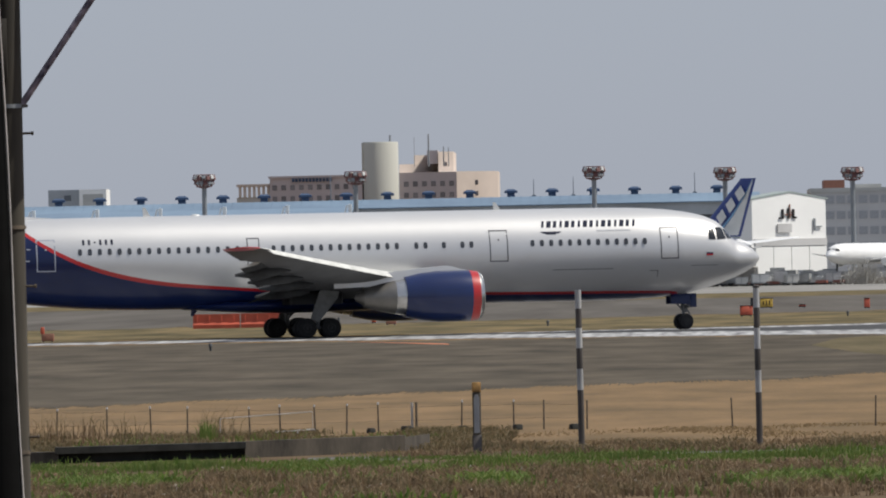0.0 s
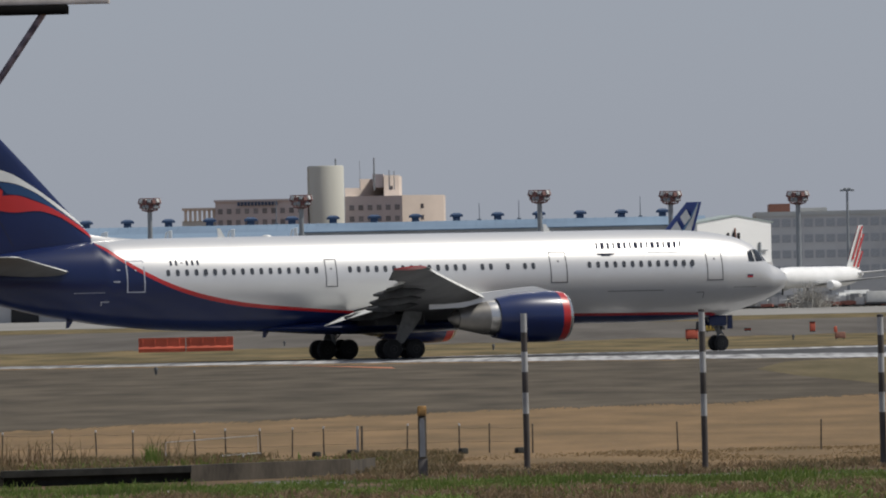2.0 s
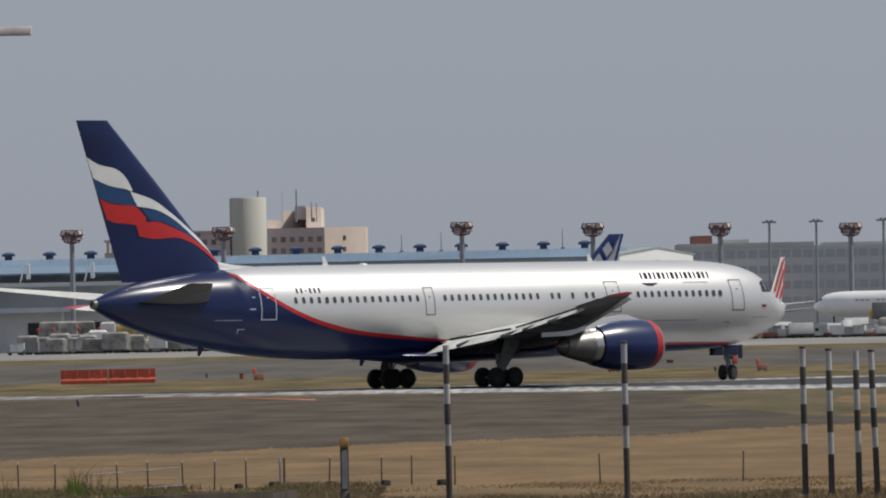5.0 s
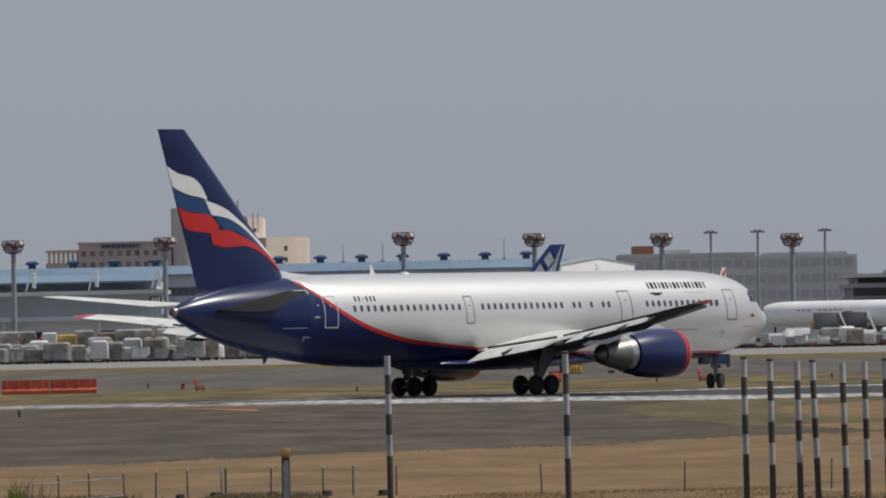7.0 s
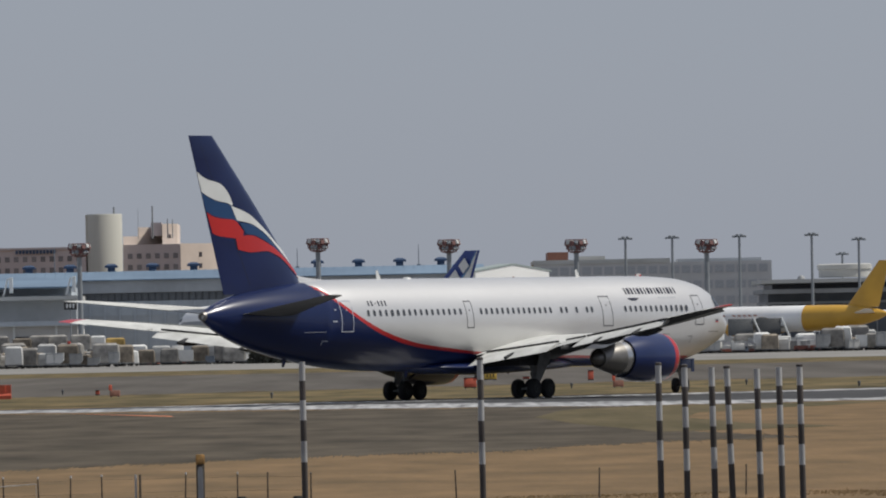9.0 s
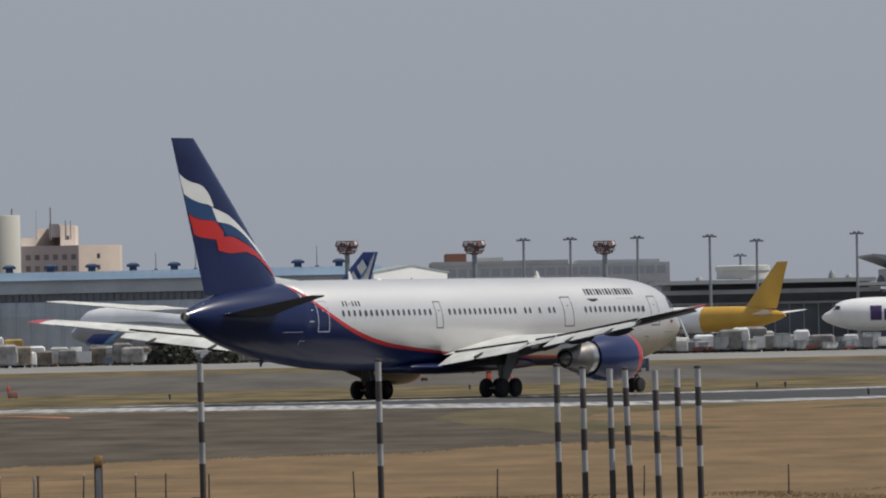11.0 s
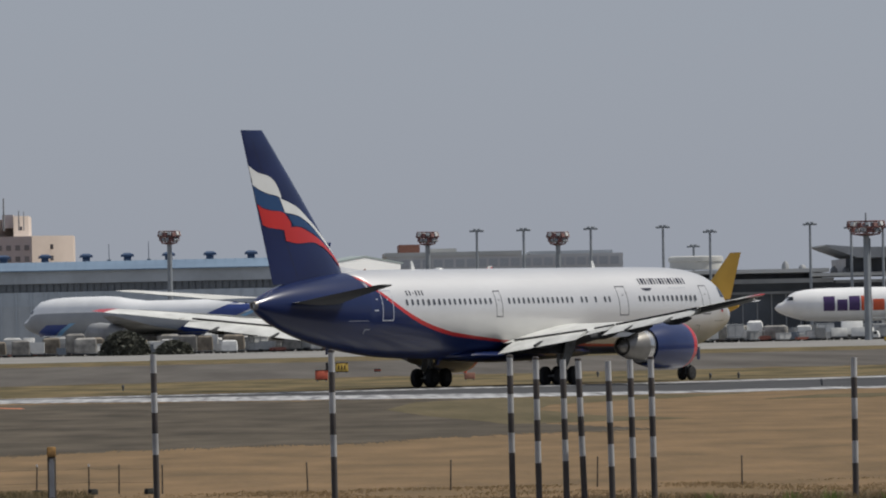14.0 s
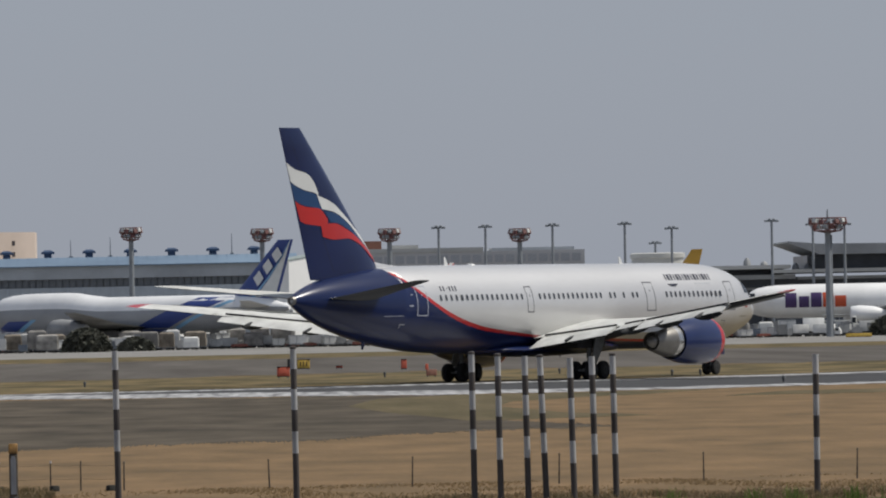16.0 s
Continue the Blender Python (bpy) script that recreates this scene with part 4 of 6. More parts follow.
# apron floodlight masts
def lattice_mast(h=22.9, w=1.95, r=0.52):
    m = thing("floodlight_mast", "tall grey apron floodlight mast with a red and white lamp ring", "light mast", group="ringed floodlight masts on the apron")
    part("pole", G().tube((0, 0, 0), (0, 0, h - 0.6), r, r * 0.85, 12), M_mast, m, "grey steel pole")
    g = G()
    for z, rr in ((h - 2.2, w * 0.72), (h - 1.0, w), (h, w * 1.0)):
        for i in range(12):
            a, b2 = 2 * math.pi * i / 12, 2 * math.pi * (i + 1) / 12
            g.tube((rr * math.cos(a), rr * math.sin(a), z), (rr * math.cos(b2), rr * math.sin(b2), z), 0.11, n=5)
    for i in range(12):
        a = 2 * math.pi * i / 12
        g.tube((w * 0.72 * math.cos(a), w * 0.72 * math.sin(a), h - 2.2), (w * math.cos(a), w * math.sin(a), h - 1.0), 0.08, n=5)
        g.tube((w * math.cos(a), w * math.sin(a), h - 1.0), (w * math.cos(a), w * math.sin(a), h), 0.07, n=5)
        g.tube((0, 0, h - 2.6), (w * 0.72 * math.cos(a), w * 0.72 * math.sin(a), h - 2.2), 0.06, n=5)
    part("lamp_ring", g, M_mast_red, m, "red painted lamp gallery", smooth=0)
    part("gallery_floor", G().spin([(h - 2.3, 0.3), (h - 2.25, w * 0.72), (h - 2.15, w * 0.72), (h - 2.1, 0.3)], axis="z", n=12), M_mast_red, m, smooth=0)
    lamp = G().box(-0.4, -0.32, -0.36, 0.4, 0.32, 0.4, c=0.1).mesh("floodlight", M_lamp_glass, 0)
    lamp2 = G().box(-0.4, -0.32, -0.36, 0.4, 0.32, 0.4, c=0.1).mesh("floodlight", M_mast_red, 0)
    lamp3 = G().box(-0.34, -0.3, -0.3, 0.34, 0.3, 0.34, c=0.1).mesh("floodlight", M_mast, 0)
    for i in range(14):
        a = 2 * math.pi * (i + 0.5) / 14
        part("floodlight", (lamp, lamp2, lamp3, lamp2)[i % 4], None, m, at=pose(w * 0.95 * math.cos(a), w * 0.95 * math.sin(a), h - 0.45 - 0.2 * (i % 2), -18, 0, math.degrees(a) + 90))
        part("floodlight", (lamp3, lamp2, lamp3)[i % 3], None, m, at=pose(w * 0.8 * math.cos(a + 0.2), w * 0.8 * math.sin(a + 0.2), h - 1.5, -25, 0, math.degrees(a) + 100))
    return m


m0 = lattice_mast()
m0.matrix_basis = pose(-87.9, 1650, 0)
for x in (-59.3, -14.3, 10.4, 34.4, 59.0):
    copy_thing(m0, pose(x, 1650, 0 if x < 0 else -0.5 - 0.02 * x))
big = lattice_mast(20.4, 3.2, 0.6)
tagged(big, "stout grey floodlight mast with a wide red lamp gallery", "light mast")
big.matrix_basis = pose(106.6, 1500, 0)
part("lightning_rod", G().tube((0, 0, 18), (0, 0, 21.9), 0.28, 0.12), M_mast, big)
part("ladder_cage", G().box(0.5, -0.2, 0, 0.72, 0.2, 17.5, c=0.04), M_mast, big)


def tee_mast():
    m = thing("lamp_mast", "slim dark lamp mast with a crossbar of floodlights", "light mast", group="crossbar lamp masts by the terminal")
    part("pole", G().tube((0, 0, 0), (0, 0, 22.2), 0.34, 0.22, 8), M_mast, m)
    part("crossbar", G().box(-1.25, -0.12, 21.9, 1.25, 0.12, 22.15).box(-0.12, -1.1, 21.6, 0.12, 1.1, 21.85), M_mast, m, smooth=0)
    lamp = G().box(-0.32, -0.35, 0, 0.32, 0.35, 0.42, c=0.08).mesh("floodlight", M_mast, 0)
    for x in (-1.05, -0.4, 0.4, 1.05):
        part("floodlight", lamp, None, m, at=(x, 0, 22.1 - 0.25 * (abs(x) > 0.8)))
    return m


m0 = tee_mast()
m0.matrix_basis = pose(44.5, 1680, 0)
for x in (53.5, 66.4, 80.3, 108.6):
    copy_thing(m0, pose(x, 1680, 0))
copy_thing(m0, pose(116.5, 1680, -0.8))
copy_thing(m0, pose(122.6, 1680, -0.9))
copy_thing(m0, pose(90.5, 1702, -0.8))
copy_thing(m0, pose(93.3, 1820, -2.6))
for x, z in ((-68.5, 22.5), (-27.5, 20.8), (-19.5, 21.2), (5.0, 21.5)):
    solid("whip_antenna", G().tube((0, 0, 17), (0, 0, z), 0.12, 0.07, 5).box(-0.4, -0.4, 16.5, 0.4, 0.4, 17.6), M_mast, "thin roof-top whip antenna on a small box", "antenna", pose(x, 1766, 1.2), group="whip antennas")


# ---- parked jets ----
M_yellow = mat("yellow_paint", (0.58, 0.33, 0.045), 0.4, var=0.05, scale=0.3)
M_purple = mat("dark_purple_paint", (0.06, 0.03, 0.12), 0.4, var=0.05)
M_orange_mark = mat("orange_mark_paint", (0.6, 0.09, 0.03), 0.4, var=0.05)
M_palemark = mat("faded_red_mark_paint", (0.5, 0.3, 0.24), 0.5, var=0.1)
M_farwing = mat("parked_wing_grey", (0.3, 0.305, 0.31), 0.7, spec=0.0, var=0.1, scale=0.5, fine=6)
M_jetwhite = mat("parked_white_paint", (0.84, 0.84, 0.83), 0.4, var=0.05, scale=0.2, fine=2, coat=0.3)
# Shaded flank and belly of a white hull, put into the colour.
M_jetshade = mat("parked_white_in_shade", (0.3, 0.31, 0.325), 0.45, var=0.06, scale=0.2, fine=2)
M_royal = mat("royal_blue_paint", (0.03, 0.06, 0.24), 0.35, var=0.06, scale=0.3)
M_ltblue = mat("light_blue_paint", (0.2, 0.4, 0.6), 0.4, var=0.05)


def parked_jet(label, m, length, dia, z_axis, fin_h, tail_mat, rear=None, hump=0.0, engines=2, swoosh=False, span=0.85, low=None, eng=None):
    """A parked jet: nose at the origin, pointing along +x."""
    j = thing("parked_jet", label, "airplane", m)
    k = length / 53.6
    ww = dia / 5.03
    zz = lambda z: z_axis + (z - 4.5) * dia / 5.42

    def ring(s):
        top, bot, wid = zz(TOP(s)), zz(BOT(s)), WID(s) * ww
        if hump and 1.2 < s < 22:
            e = min(1, (s - 1.2) / 2.4) * min(1, (22 - s) / 6.5)
            top += hump * e * e * (3 - 2 * e)
        return [(-s * k, -wid * math.sin(t), (top + bot) / 2 + (top - bot) / 2 * math.cos(t)) for t in np.linspace(0, 2 * math.pi, 24, endpoint=False)]
    st = [0, 0.15, 0.4, 0.8, 1.4, 1.9, 2.5, 3.5, 5, 7, 9, 12, 15, 17, 19, 22, 26, 30, 34, 37, 40, 43, 46, 49, 51.2, 52.6, 53.6]
    rings = [ring(s) for s in st]
    # low paints the lower hull in a shade tone.
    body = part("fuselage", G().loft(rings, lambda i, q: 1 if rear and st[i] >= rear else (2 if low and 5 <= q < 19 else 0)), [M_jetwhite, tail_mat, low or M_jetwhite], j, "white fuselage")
    zf = zz(6.6)
    fr = []
    for u in (0, 0.25, 0.6, 1):
        z = zf + (fin_h - zf) * u
        le, te = (43.6 + 8.2 * u) * k, (51.6 + 2.8 * u) * k
        fr.append([(-s, t, z) for s, t in foil(le, te, 0, 0.1)])
    fin = part("tail_fin", G().loft(fr), tail_mat, j, "painted tail fin")
    for side in (1, -1):
        part("tailplane", G().loft([[(-s * k, -side * y * k, zz(5.3) + 0.1 * y * k + t * k) for s, t in foil(le, te, 0, 0.09)] for y, le, te in ((0.8, 45.5, 51), (5, 49.3, 52.7), (9.3, 52.6, 54.3))]), M_jetwhite, j)
        part("wing", G().loft([[(-s * k, -side * y * k * span / 0.85, zz(2.6) + 0.1 * y * k + t * k) for s, t in foil(le, te, 0, 0.11)] for y, le, te in ((1.5, 19.5, 30), (8.2, 24, 30.4), (16, 29.2, 33.5), (23.5, 34.3, 36.3))]), M_farwing, j)
        for y, s0 in ((7.9, 18.5), (14.5, 24.5))[: engines // 2]:
            part("engine", G().spin([(-s0 * k, 1.1 * k), (-(s0 + 0.3) * k, 1.3 * k), (-(s0 + 1.6) * k, 1.42 * k), (-(s0 + 4) * k, 1.2 * k), (-(s0 + 6) * k, 0.6 * k)], (0, -side * y * k, zz(2.0) - 0.3 + 0.08 * y), n=20), eng or (M_farwing if swoosh else M_jetwhite), j)
        g = G()
        part("cockpit_window", G().loft([[(-s * k, -side * ww * WID(s) * math.sqrt(max(0, 1 - ((z - (TOP(s) + BOT(s)) / 2) / ((TOP(s) - BOT(s)) / 2)) ** 2)) * 1.03 - side * 0.03, zz(z) + hump * (0.45 if hump else 0)) for z in (5.3, 5.6, 5.9)] for s in (1.95, 2.4, 3.0)], closed=False, caps=False), M_glass, j)
    for s, y in ((27, 3.6), (27, -3.6), (5, 0)):
        part("gear_leg", G().tube((-s * k, y * k, 0.5), (-s * k, y * k, zz(2.6)), 0.16).spin([(-0.5, 0.55), (0.5, 0.55)], (-s * k, y * k, 0.55), axis="y", n=16), M_tyre, j)
    return j, body, k, zz, ww


def jet_patch(j, k, zz, ww, s0, s1, z0, z1, m, side=-1, lean=0.0, name="paint_panel", label=""):
    """Painted patch on a parked jet's side; stations and heights in its own reference scale."""
    rows = []
    for i in range(9):
        z = z0 + (z1 - z0) * i / 8
        row = []
        for q in range(7):
            s = s0 + (s1 - s0) * q / 6 + lean * (i / 8)
            zc, hh = (TOP(s) + BOT(s)) / 2, (TOP(s) - BOT(s)) / 2
            y = ww * WID(s) * math.sqrt(max(0, 1 - ((z - zc) / hh) ** 2)) + 0.04
            row.append((-s * k, -side * y, zz(z)))
        rows.append(row)
    g = G().loft(rows, closed=False, caps=False)
    return part(name, g, m, j, label)


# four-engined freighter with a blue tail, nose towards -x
j, body, k, zz, ww = parked_jet("white four-engined freighter with a royal blue tail parked on the apron", pose(-39.8, 1572, 0, 0, 0, 180 - 40), 70.5, 6.7, 6.2, 18.9, M_royal, hump=0.95, engines=4, swoosh=True, low=M_jetshade)
jet_patch(j, k, zz, ww, 27, 33, 2.2, 6.9, M_royal, side=-1, lean=12, label="royal blue slanted band")
jet_patch(j, k, zz, ww, 34, 35.2, 2.2, 6.9, M_ltblue, side=-1, lean=11.6, label="light blue slanted band")
jet_patch(j, k, zz, ww, 2.6, 6.5, 2.3, 4.0, M_royal, side=-1, lean=3.5)
jet_patch(j, k, zz, ww, 6.8, 7.8, 2.3, 4.2, M_ltblue, side=-1, lean=3.5)
fk = 70 / 53.6
for side in (1, -1):
    for i in range(3):
        u = 0.34 + 0.2 * i
        z = zz(6.6) + (18.9 - zz(6.6)) * u
        c = (43.6 + 8.2 * u + 2.7) * fk
        g = G().loft([[(-(c + 0.72 * a - 0.5 * q), side * 0.68 + e, z + 0.7 * a + 0.75 * q) for a, q in ((-0.95, -0.95), (0.95, -0.95), (0.95, 0.95), (-0.95, 0.95))] for e in (-0.03, 0.03)])
        part("fin_mark", g, M_finwhite, j, "pale plain shape", smooth=0)

for side in (1, -1):
    for (c0, c1), (d0, d1), mm in (((0.58, 1.0), (0.99, 1.0), M_finwhite), ((0.5, 0.56), (0.95, 0.975), M_ltblue)):
        rows = []
        for u in (0.02, 0.35, 0.7, 0.99):
            le, te = (43.6 + 8.2 * u) * fk, (51.6 + 2.8 * u) * fk
            a0, a1 = c0 + (d0 - c0) * u, c1 + (d1 - c1) * u
            rows.append([(-(le + (te - le) * q), side * (0.62 * (te - le) / 10.5 * (1 - 0.75 * max(0, q - 0.4) / 0.6) + 0.05), zz(6.6) + (18.9 - zz(6.6)) * u) for q in (a0, (a0 + a1) / 2, a1)])
        part("fin_panel", G().loft(rows, closed=False, caps=False), mm, j, "pale fin panel")

# small jet with a red and white tail
j, body, k, zz, ww = parked_jet("white jet with a red and white tail parked on the apron", pose(28.5, 1590, 0, 0, 0, 180 + 61), 35, 3.9, 5.4, 14.9, M_finwhite)
for side in (1, -1):
    for d0, d1, u0, u1 in ((0.5, 1.5, 0.2, 0.98), (2.6, 3.7, 0.04, 0.8), (5.0, 6.0, 0.02, 0.4)):
        zs = [(u, zz(6.6) + (14.9 - zz(6.6)) * u) for u in (u0, u1)]
        part("fin_stripe", G().loft([[(-(43.8 + 8.2 * a + d) * k, side * 0.42, z) for d in (d0, d1)] for a, z in zs], closed=False, caps=False), M_red, j, "red fin stripe")

# freighter with a yellow tail
j, body, k, zz, ww = parked_jet("white freighter with a yellow tail parked on the apron", pose(50, 1595, 0, 0, 0, 180 - 30), 44.5, 4.7, 5.9, 16.1, M_yellow, rear=34, eng=M_yellow)
for i in range(9):
    if i != 3:
        jet_patch(j, k, zz, ww, 12 + i * 1.3, 12.8 + i * 1.3, 5.15, 5.5, M_palemark, side=-1, lean=-0.3, name="mark_bar")

# wide-body freighter with plain purple and orange shapes
j, body, k, zz, ww = parked_jet("white wide-body freighter with purple and orange marks parked on the apron", pose(95.6, 1582, 0, 0, 0, 180), 58, 6.1, 6.35, 17.5, M_purple)
for i, (s0, s1, mm) in enumerate(((8.0, 9.9, M_purple), (10.3, 12.0, M_purple), (12.3, 14.1, M_purple), (14.3, 16.1, M_orange_mark), (16.3, 18.2, M_orange_mark))):
    zt = 5.85 if i in (0, 2, 3) else 5.3
    jet_patch(j, k, zz, ww, s0, s1, 3.5, zt, mm, side=-1, name="mark_block", label="plain coloured block")


# ---- apron equipment ----
M_uld = mat("container_aluminium", (0.4, 0.4, 0.39), 0.5, 0.3, var=0.12, scale=0.6, fine=5, obj_var=0.35)
M_uld_white = mat("container_white", (0.62, 0.62, 0.6), 0.6, var=0.08, scale=0.5, fine=3, obj_var=0.35)
M_tarp = mat("plastic_wrapped_cargo", (0.3, 0.285, 0.26), 0.5, var=0.25, scale=0.8, fine=5, obj_var=0.35)
M_steelblue = mat("blue_equipment_paint", (0.15, 0.18, 0.22), 0.5, var=0.12, obj_var=0.25)
M_card = mat("brown_cardboard", (0.27, 0.23, 0.18), 0.8, var=0.25, scale=0.8, fine=5, obj_var=0.35)
M_ochre = mat("ochre_cover", (0.4, 0.27, 0.08), 0.7, var=0.2, scale=0.8, obj_var=0.2)
M_tug = mat("faded_red_tug_paint", (0.26, 0.09, 0.065), 0.5, var=0.15, obj_var=0.4)
M_darkgear = mat("dark_equipment", (0.07, 0.075, 0.08), 0.6, var=0.15, obj_var=0.3)
rnd = random.Random(7)


def wheels_at(parent, xs, w=0.9, r=0.28):
    me = bpy.data.meshes.get("cart_wheel") or G().spin([(-0.1, r), (0.1, r)], axis="y", n=12).mesh("cart_wheel", M_tyre)
    for x in xs:
        for y in (-w, w):
            part("wheel", me, None, parent, at=(x, y, r))


def uld(mt, name="air_cargo_container", label="grey aluminium air cargo container on a low dolly"):
    c = thing(name, label, "cargo container", group="cargo containers on the apron")
    prof = [(-1.0, 0.5), (0.85, 0.5), (1.35, 1.05), (1.35, 2.1), (-1.0, 2.1)]
    part("shell", G().loft([[(x, y, z) for x, z in prof] for y in (-0.8, 0.8)]), mt, c, smooth=0)
    part("door_frame", G().box(-0.9, -0.86, 0.58, 0.75, -0.8, 0.66).box(-0.9, -0.86, 1.95, 1.25, -0.8, 2.03).box(-0.95, -0.86, 0.58, -0.88, -0.8, 2.03).box(0.1, -0.86, 0.66, 0.16, -0.8, 1.95), M_mast, c, smooth=0)
    part("dolly", G().box(-1.3, -0.85, 0.35, 1.45, 0.85, 0.48, c=0.03).box(1.45, -0.06, 0.36, 2.0, 0.06, 0.44), M_darkgear, c)
    wheels_at(c, (-0.9, 1.0), 0.7)
    return c


def pallet_load(mt, label="tall plastic-wrapped cargo load on a pallet dolly"):
    c = thing("wrapped_pallet", label, "cargo pallet", group="wrapped cargo loads on the apron")
    rings = []
    for z, e in ((0.5, 0.05), (0.7, 0), (1.7, 0.02), (2.5, 0.08), (2.75, 0.45)):
        rings.append([(x * (1.5 - e) + 0.04 * math.sin(7 * z + 3 * i), y * (1.15 - e) + 0.03 * math.cos(5 * z + i), z) for i, (x, y) in enumerate(((-1, -0.9), (-0.9, -1), (0.9, -1), (1, -0.9), (1, 0.9), (0.9, 1), (-0.9, 1), (-1, 0.9)))])
    part("load", G().loft(rings), mt, c, "wrapped load", smooth=0)
    part("dolly", G().box(-1.6, -1.2, 0.35, 1.6, 1.2, 0.48, c=0.03), M_darkgear, c)
    wheels_at(c, (-1.1, 1.1), 1.0)
    return c


def truck(cab, boxm, label):
    c = thing("service_truck", label, "truck", group="service trucks on the apron")
    part("cab", G().loft([[(x, y, z) for x, z in ((2.2, 0.5), (3.6, 0.5), (3.65, 1.3), (3.2, 2.3), (2.2, 2.35))] for y in (-1.0, 1.0)]), cab, c, smooth=0)
    part("windscreen", G().box(2.4, -1.03, 1.4, 3.15, -1.0, 2.1), M_glass, c, smooth=0)
    part("cargo_box", G().box(-3.2, -1.1, 0.95, 2.05, 1.1, 3.3, c=0.06), boxm, c)
    part("chassis", G().box(-3.2, -0.7, 0.5, 3.3, 0.7, 0.9), M_darkgear, c, smooth=0)
    wheels_at(c, (-2.2, 2.7), 0.9, 0.28)
    return c


def loader():
    c = thing("cargo_loader", "white cargo loader with a raised platform and rails", "cargo loader", group="cargo loaders on the apron")
    part("chassis", G().box(-4, -1.5, 0.5, 4, 1.5, 1.1, c=0.08), M_uld_white, c)
    part("platform", G().box(-4, -1.6, 2.5, 2.6, 1.6, 2.8, c=0.05), M_uld_white, c)
    g = G()
    for y in (-1.4, 1.4):
        g.tube((-3.4, y, 1.0), (2.0, y, 2.55), 0.12, n=6).tube((2.0, y, 1.0), (-3.4, y, 2.55), 0.12, n=6)
    part("scissor", g, M_mast, c)
    g = G()
    for i in range(6):
        g.tube((-3.9 + 1.28 * i, -1.55, 2.8), (-3.9 + 1.28 * i, -1.55, 3.8), 0.05, n=5)
    g.tube((-3.9, -1.55, 3.8), (2.5, -1.55, 3.8), 0.05, n=5)
    part("rail", g, M_frame_white, c)
    part("cabin", G().box(2.7, -1.5, 1.1, 3.9, 0, 3.4, c=0.08), M_uld_white, c)
    part("cabin_glass", G().box(2.85, -1.54, 2.2, 3.75, -1.5, 3.2), M_glass, c, smooth=0)
    wheels_at(c, (-3, -1, 1, 3), 1.3)
    return c


def tug():
    c = thing("baggage_tug", "small baggage tug with an open cab", "tug", group="baggage tugs on the apron")
    part("hull", G().loft([[(x, y, z) for x, z in ((-1.5, 0.35), (1.5, 0.35), (1.5, 0.95), (0.4, 1.05), (-1.5, 1.0))] for y in (-0.7, 0.7)]), M_tug, c, smooth=0)
    part("canopy", G().box(-1.2, -0.7, 1.85, 0.3, 0.7, 1.95, c=0.03).box(-1.2, -0.68, 1.0, -1.1, -0.6, 1.86).box(0.2, -0.68, 1.0, 0.28, -0.6, 1.86), M_uld_white, c)
    wheels_at(c, (-1.0, 1.0), 0.6)
    return c


protos = [uld(M_uld), uld(M_uld_white, label="white air cargo container on a low dolly"), uld(M_steelblue, label="dull blue air cargo container on a low dolly"), pallet_load(M_tarp), loader(),
          truck(M_uld_white, M_uld_white, "white box truck parked among the containers"), truck(M_steelblue, M_uld, "blue cab service truck with a silver box"), truck(M_yellow, M_yellow, "yellow service truck among the containers"), tug(),
          pallet_load(M_card, "brown cardboard cargo load on a pallet dolly"), pallet_load(M_uld_white, "white wrapped cargo load on a pallet dolly"), pallet_load(M_ochre, "ochre covered cargo load on a pallet dolly")]
first = {i: True for i in range(len(protos))}


def put(i, x, y, turn):
    k = rnd.uniform(0.85, 1.25) * (0.72 if i in (5, 6, 7) else 1.0)
    m = pose(x, y, 0.05, 0, 0, turn) @ Matrix.Diagonal((k * rnd.uniform(0.8, 1.1), k, k * rnd.uniform(0.75, 1.2), 1))
    if first[i]:
        first[i] = False
        protos[i].matrix_basis = m
    else:
        copy_thing(protos[i], m)


# denser on the freight side, thinner by the hangar and the terminal
for x0, x1, y0, y1, n, mix in ((-88, -46, 1465, 1530, 84, (0, 10, 1, 3, 9, 3, 3, 3, 0, 6)), (-46, -2, 1500, 1560, 84, (0, 1, 1, 3, 9, 10, 3, 5, 8, 0, 2, 9, 10)), (-2, 16, 1530, 1565, 34, (0, 1, 5, 3, 1, 8)), (15, 40, 1530, 1560, 60, (1, 0, 1, 8, 1, 1, 0)), (40, 62, 1530, 1556, 48, (1, 0, 1, 5, 8, 1)), (60, 100, 1530, 1560, 96, (0, 1, 1, 2, 6, 0, 8, 3, 10, 1, 9)), (100, 128, 1530, 1560, 46, (1, 0, 5, 1, 2, 0))):
    xs = [x0 + (x1 - x0) * (q + rnd.random()) / n for q in range(n)]
    for q, x in enumerate(xs):
        y = y0 + (y1 - y0) * ((q * 0.618) % 1.0)
        put(rnd.choice(mix), x, y, rnd.choice((0, 0, 180, 0, 180, 20, 90, -15)))
for i, x, y in ((4, -33, 1562), (4, 3, 1568), (4, 78, 1566), (4, 113, 1566), (7, -29, 1545), (11, -66, 1512), (11, -24, 1540)):
    put(i, x, y, 0)
for i in range(12):
    for lv in range(2):
        x = -86 + i * 3.4
        c = copy_thing(protos[(3, 9, 10, 3, 11, 3, 3)[(i * 2 + lv * 3) % 7]], pose(x + 0.5 * math.sin(i * 2.1 + lv), 1528 + (i % 3) * 2, 0.05 + 2.35 * lv))
        if lv:
            tagged(c, "plastic-wrapped cargo load stacked on another load")



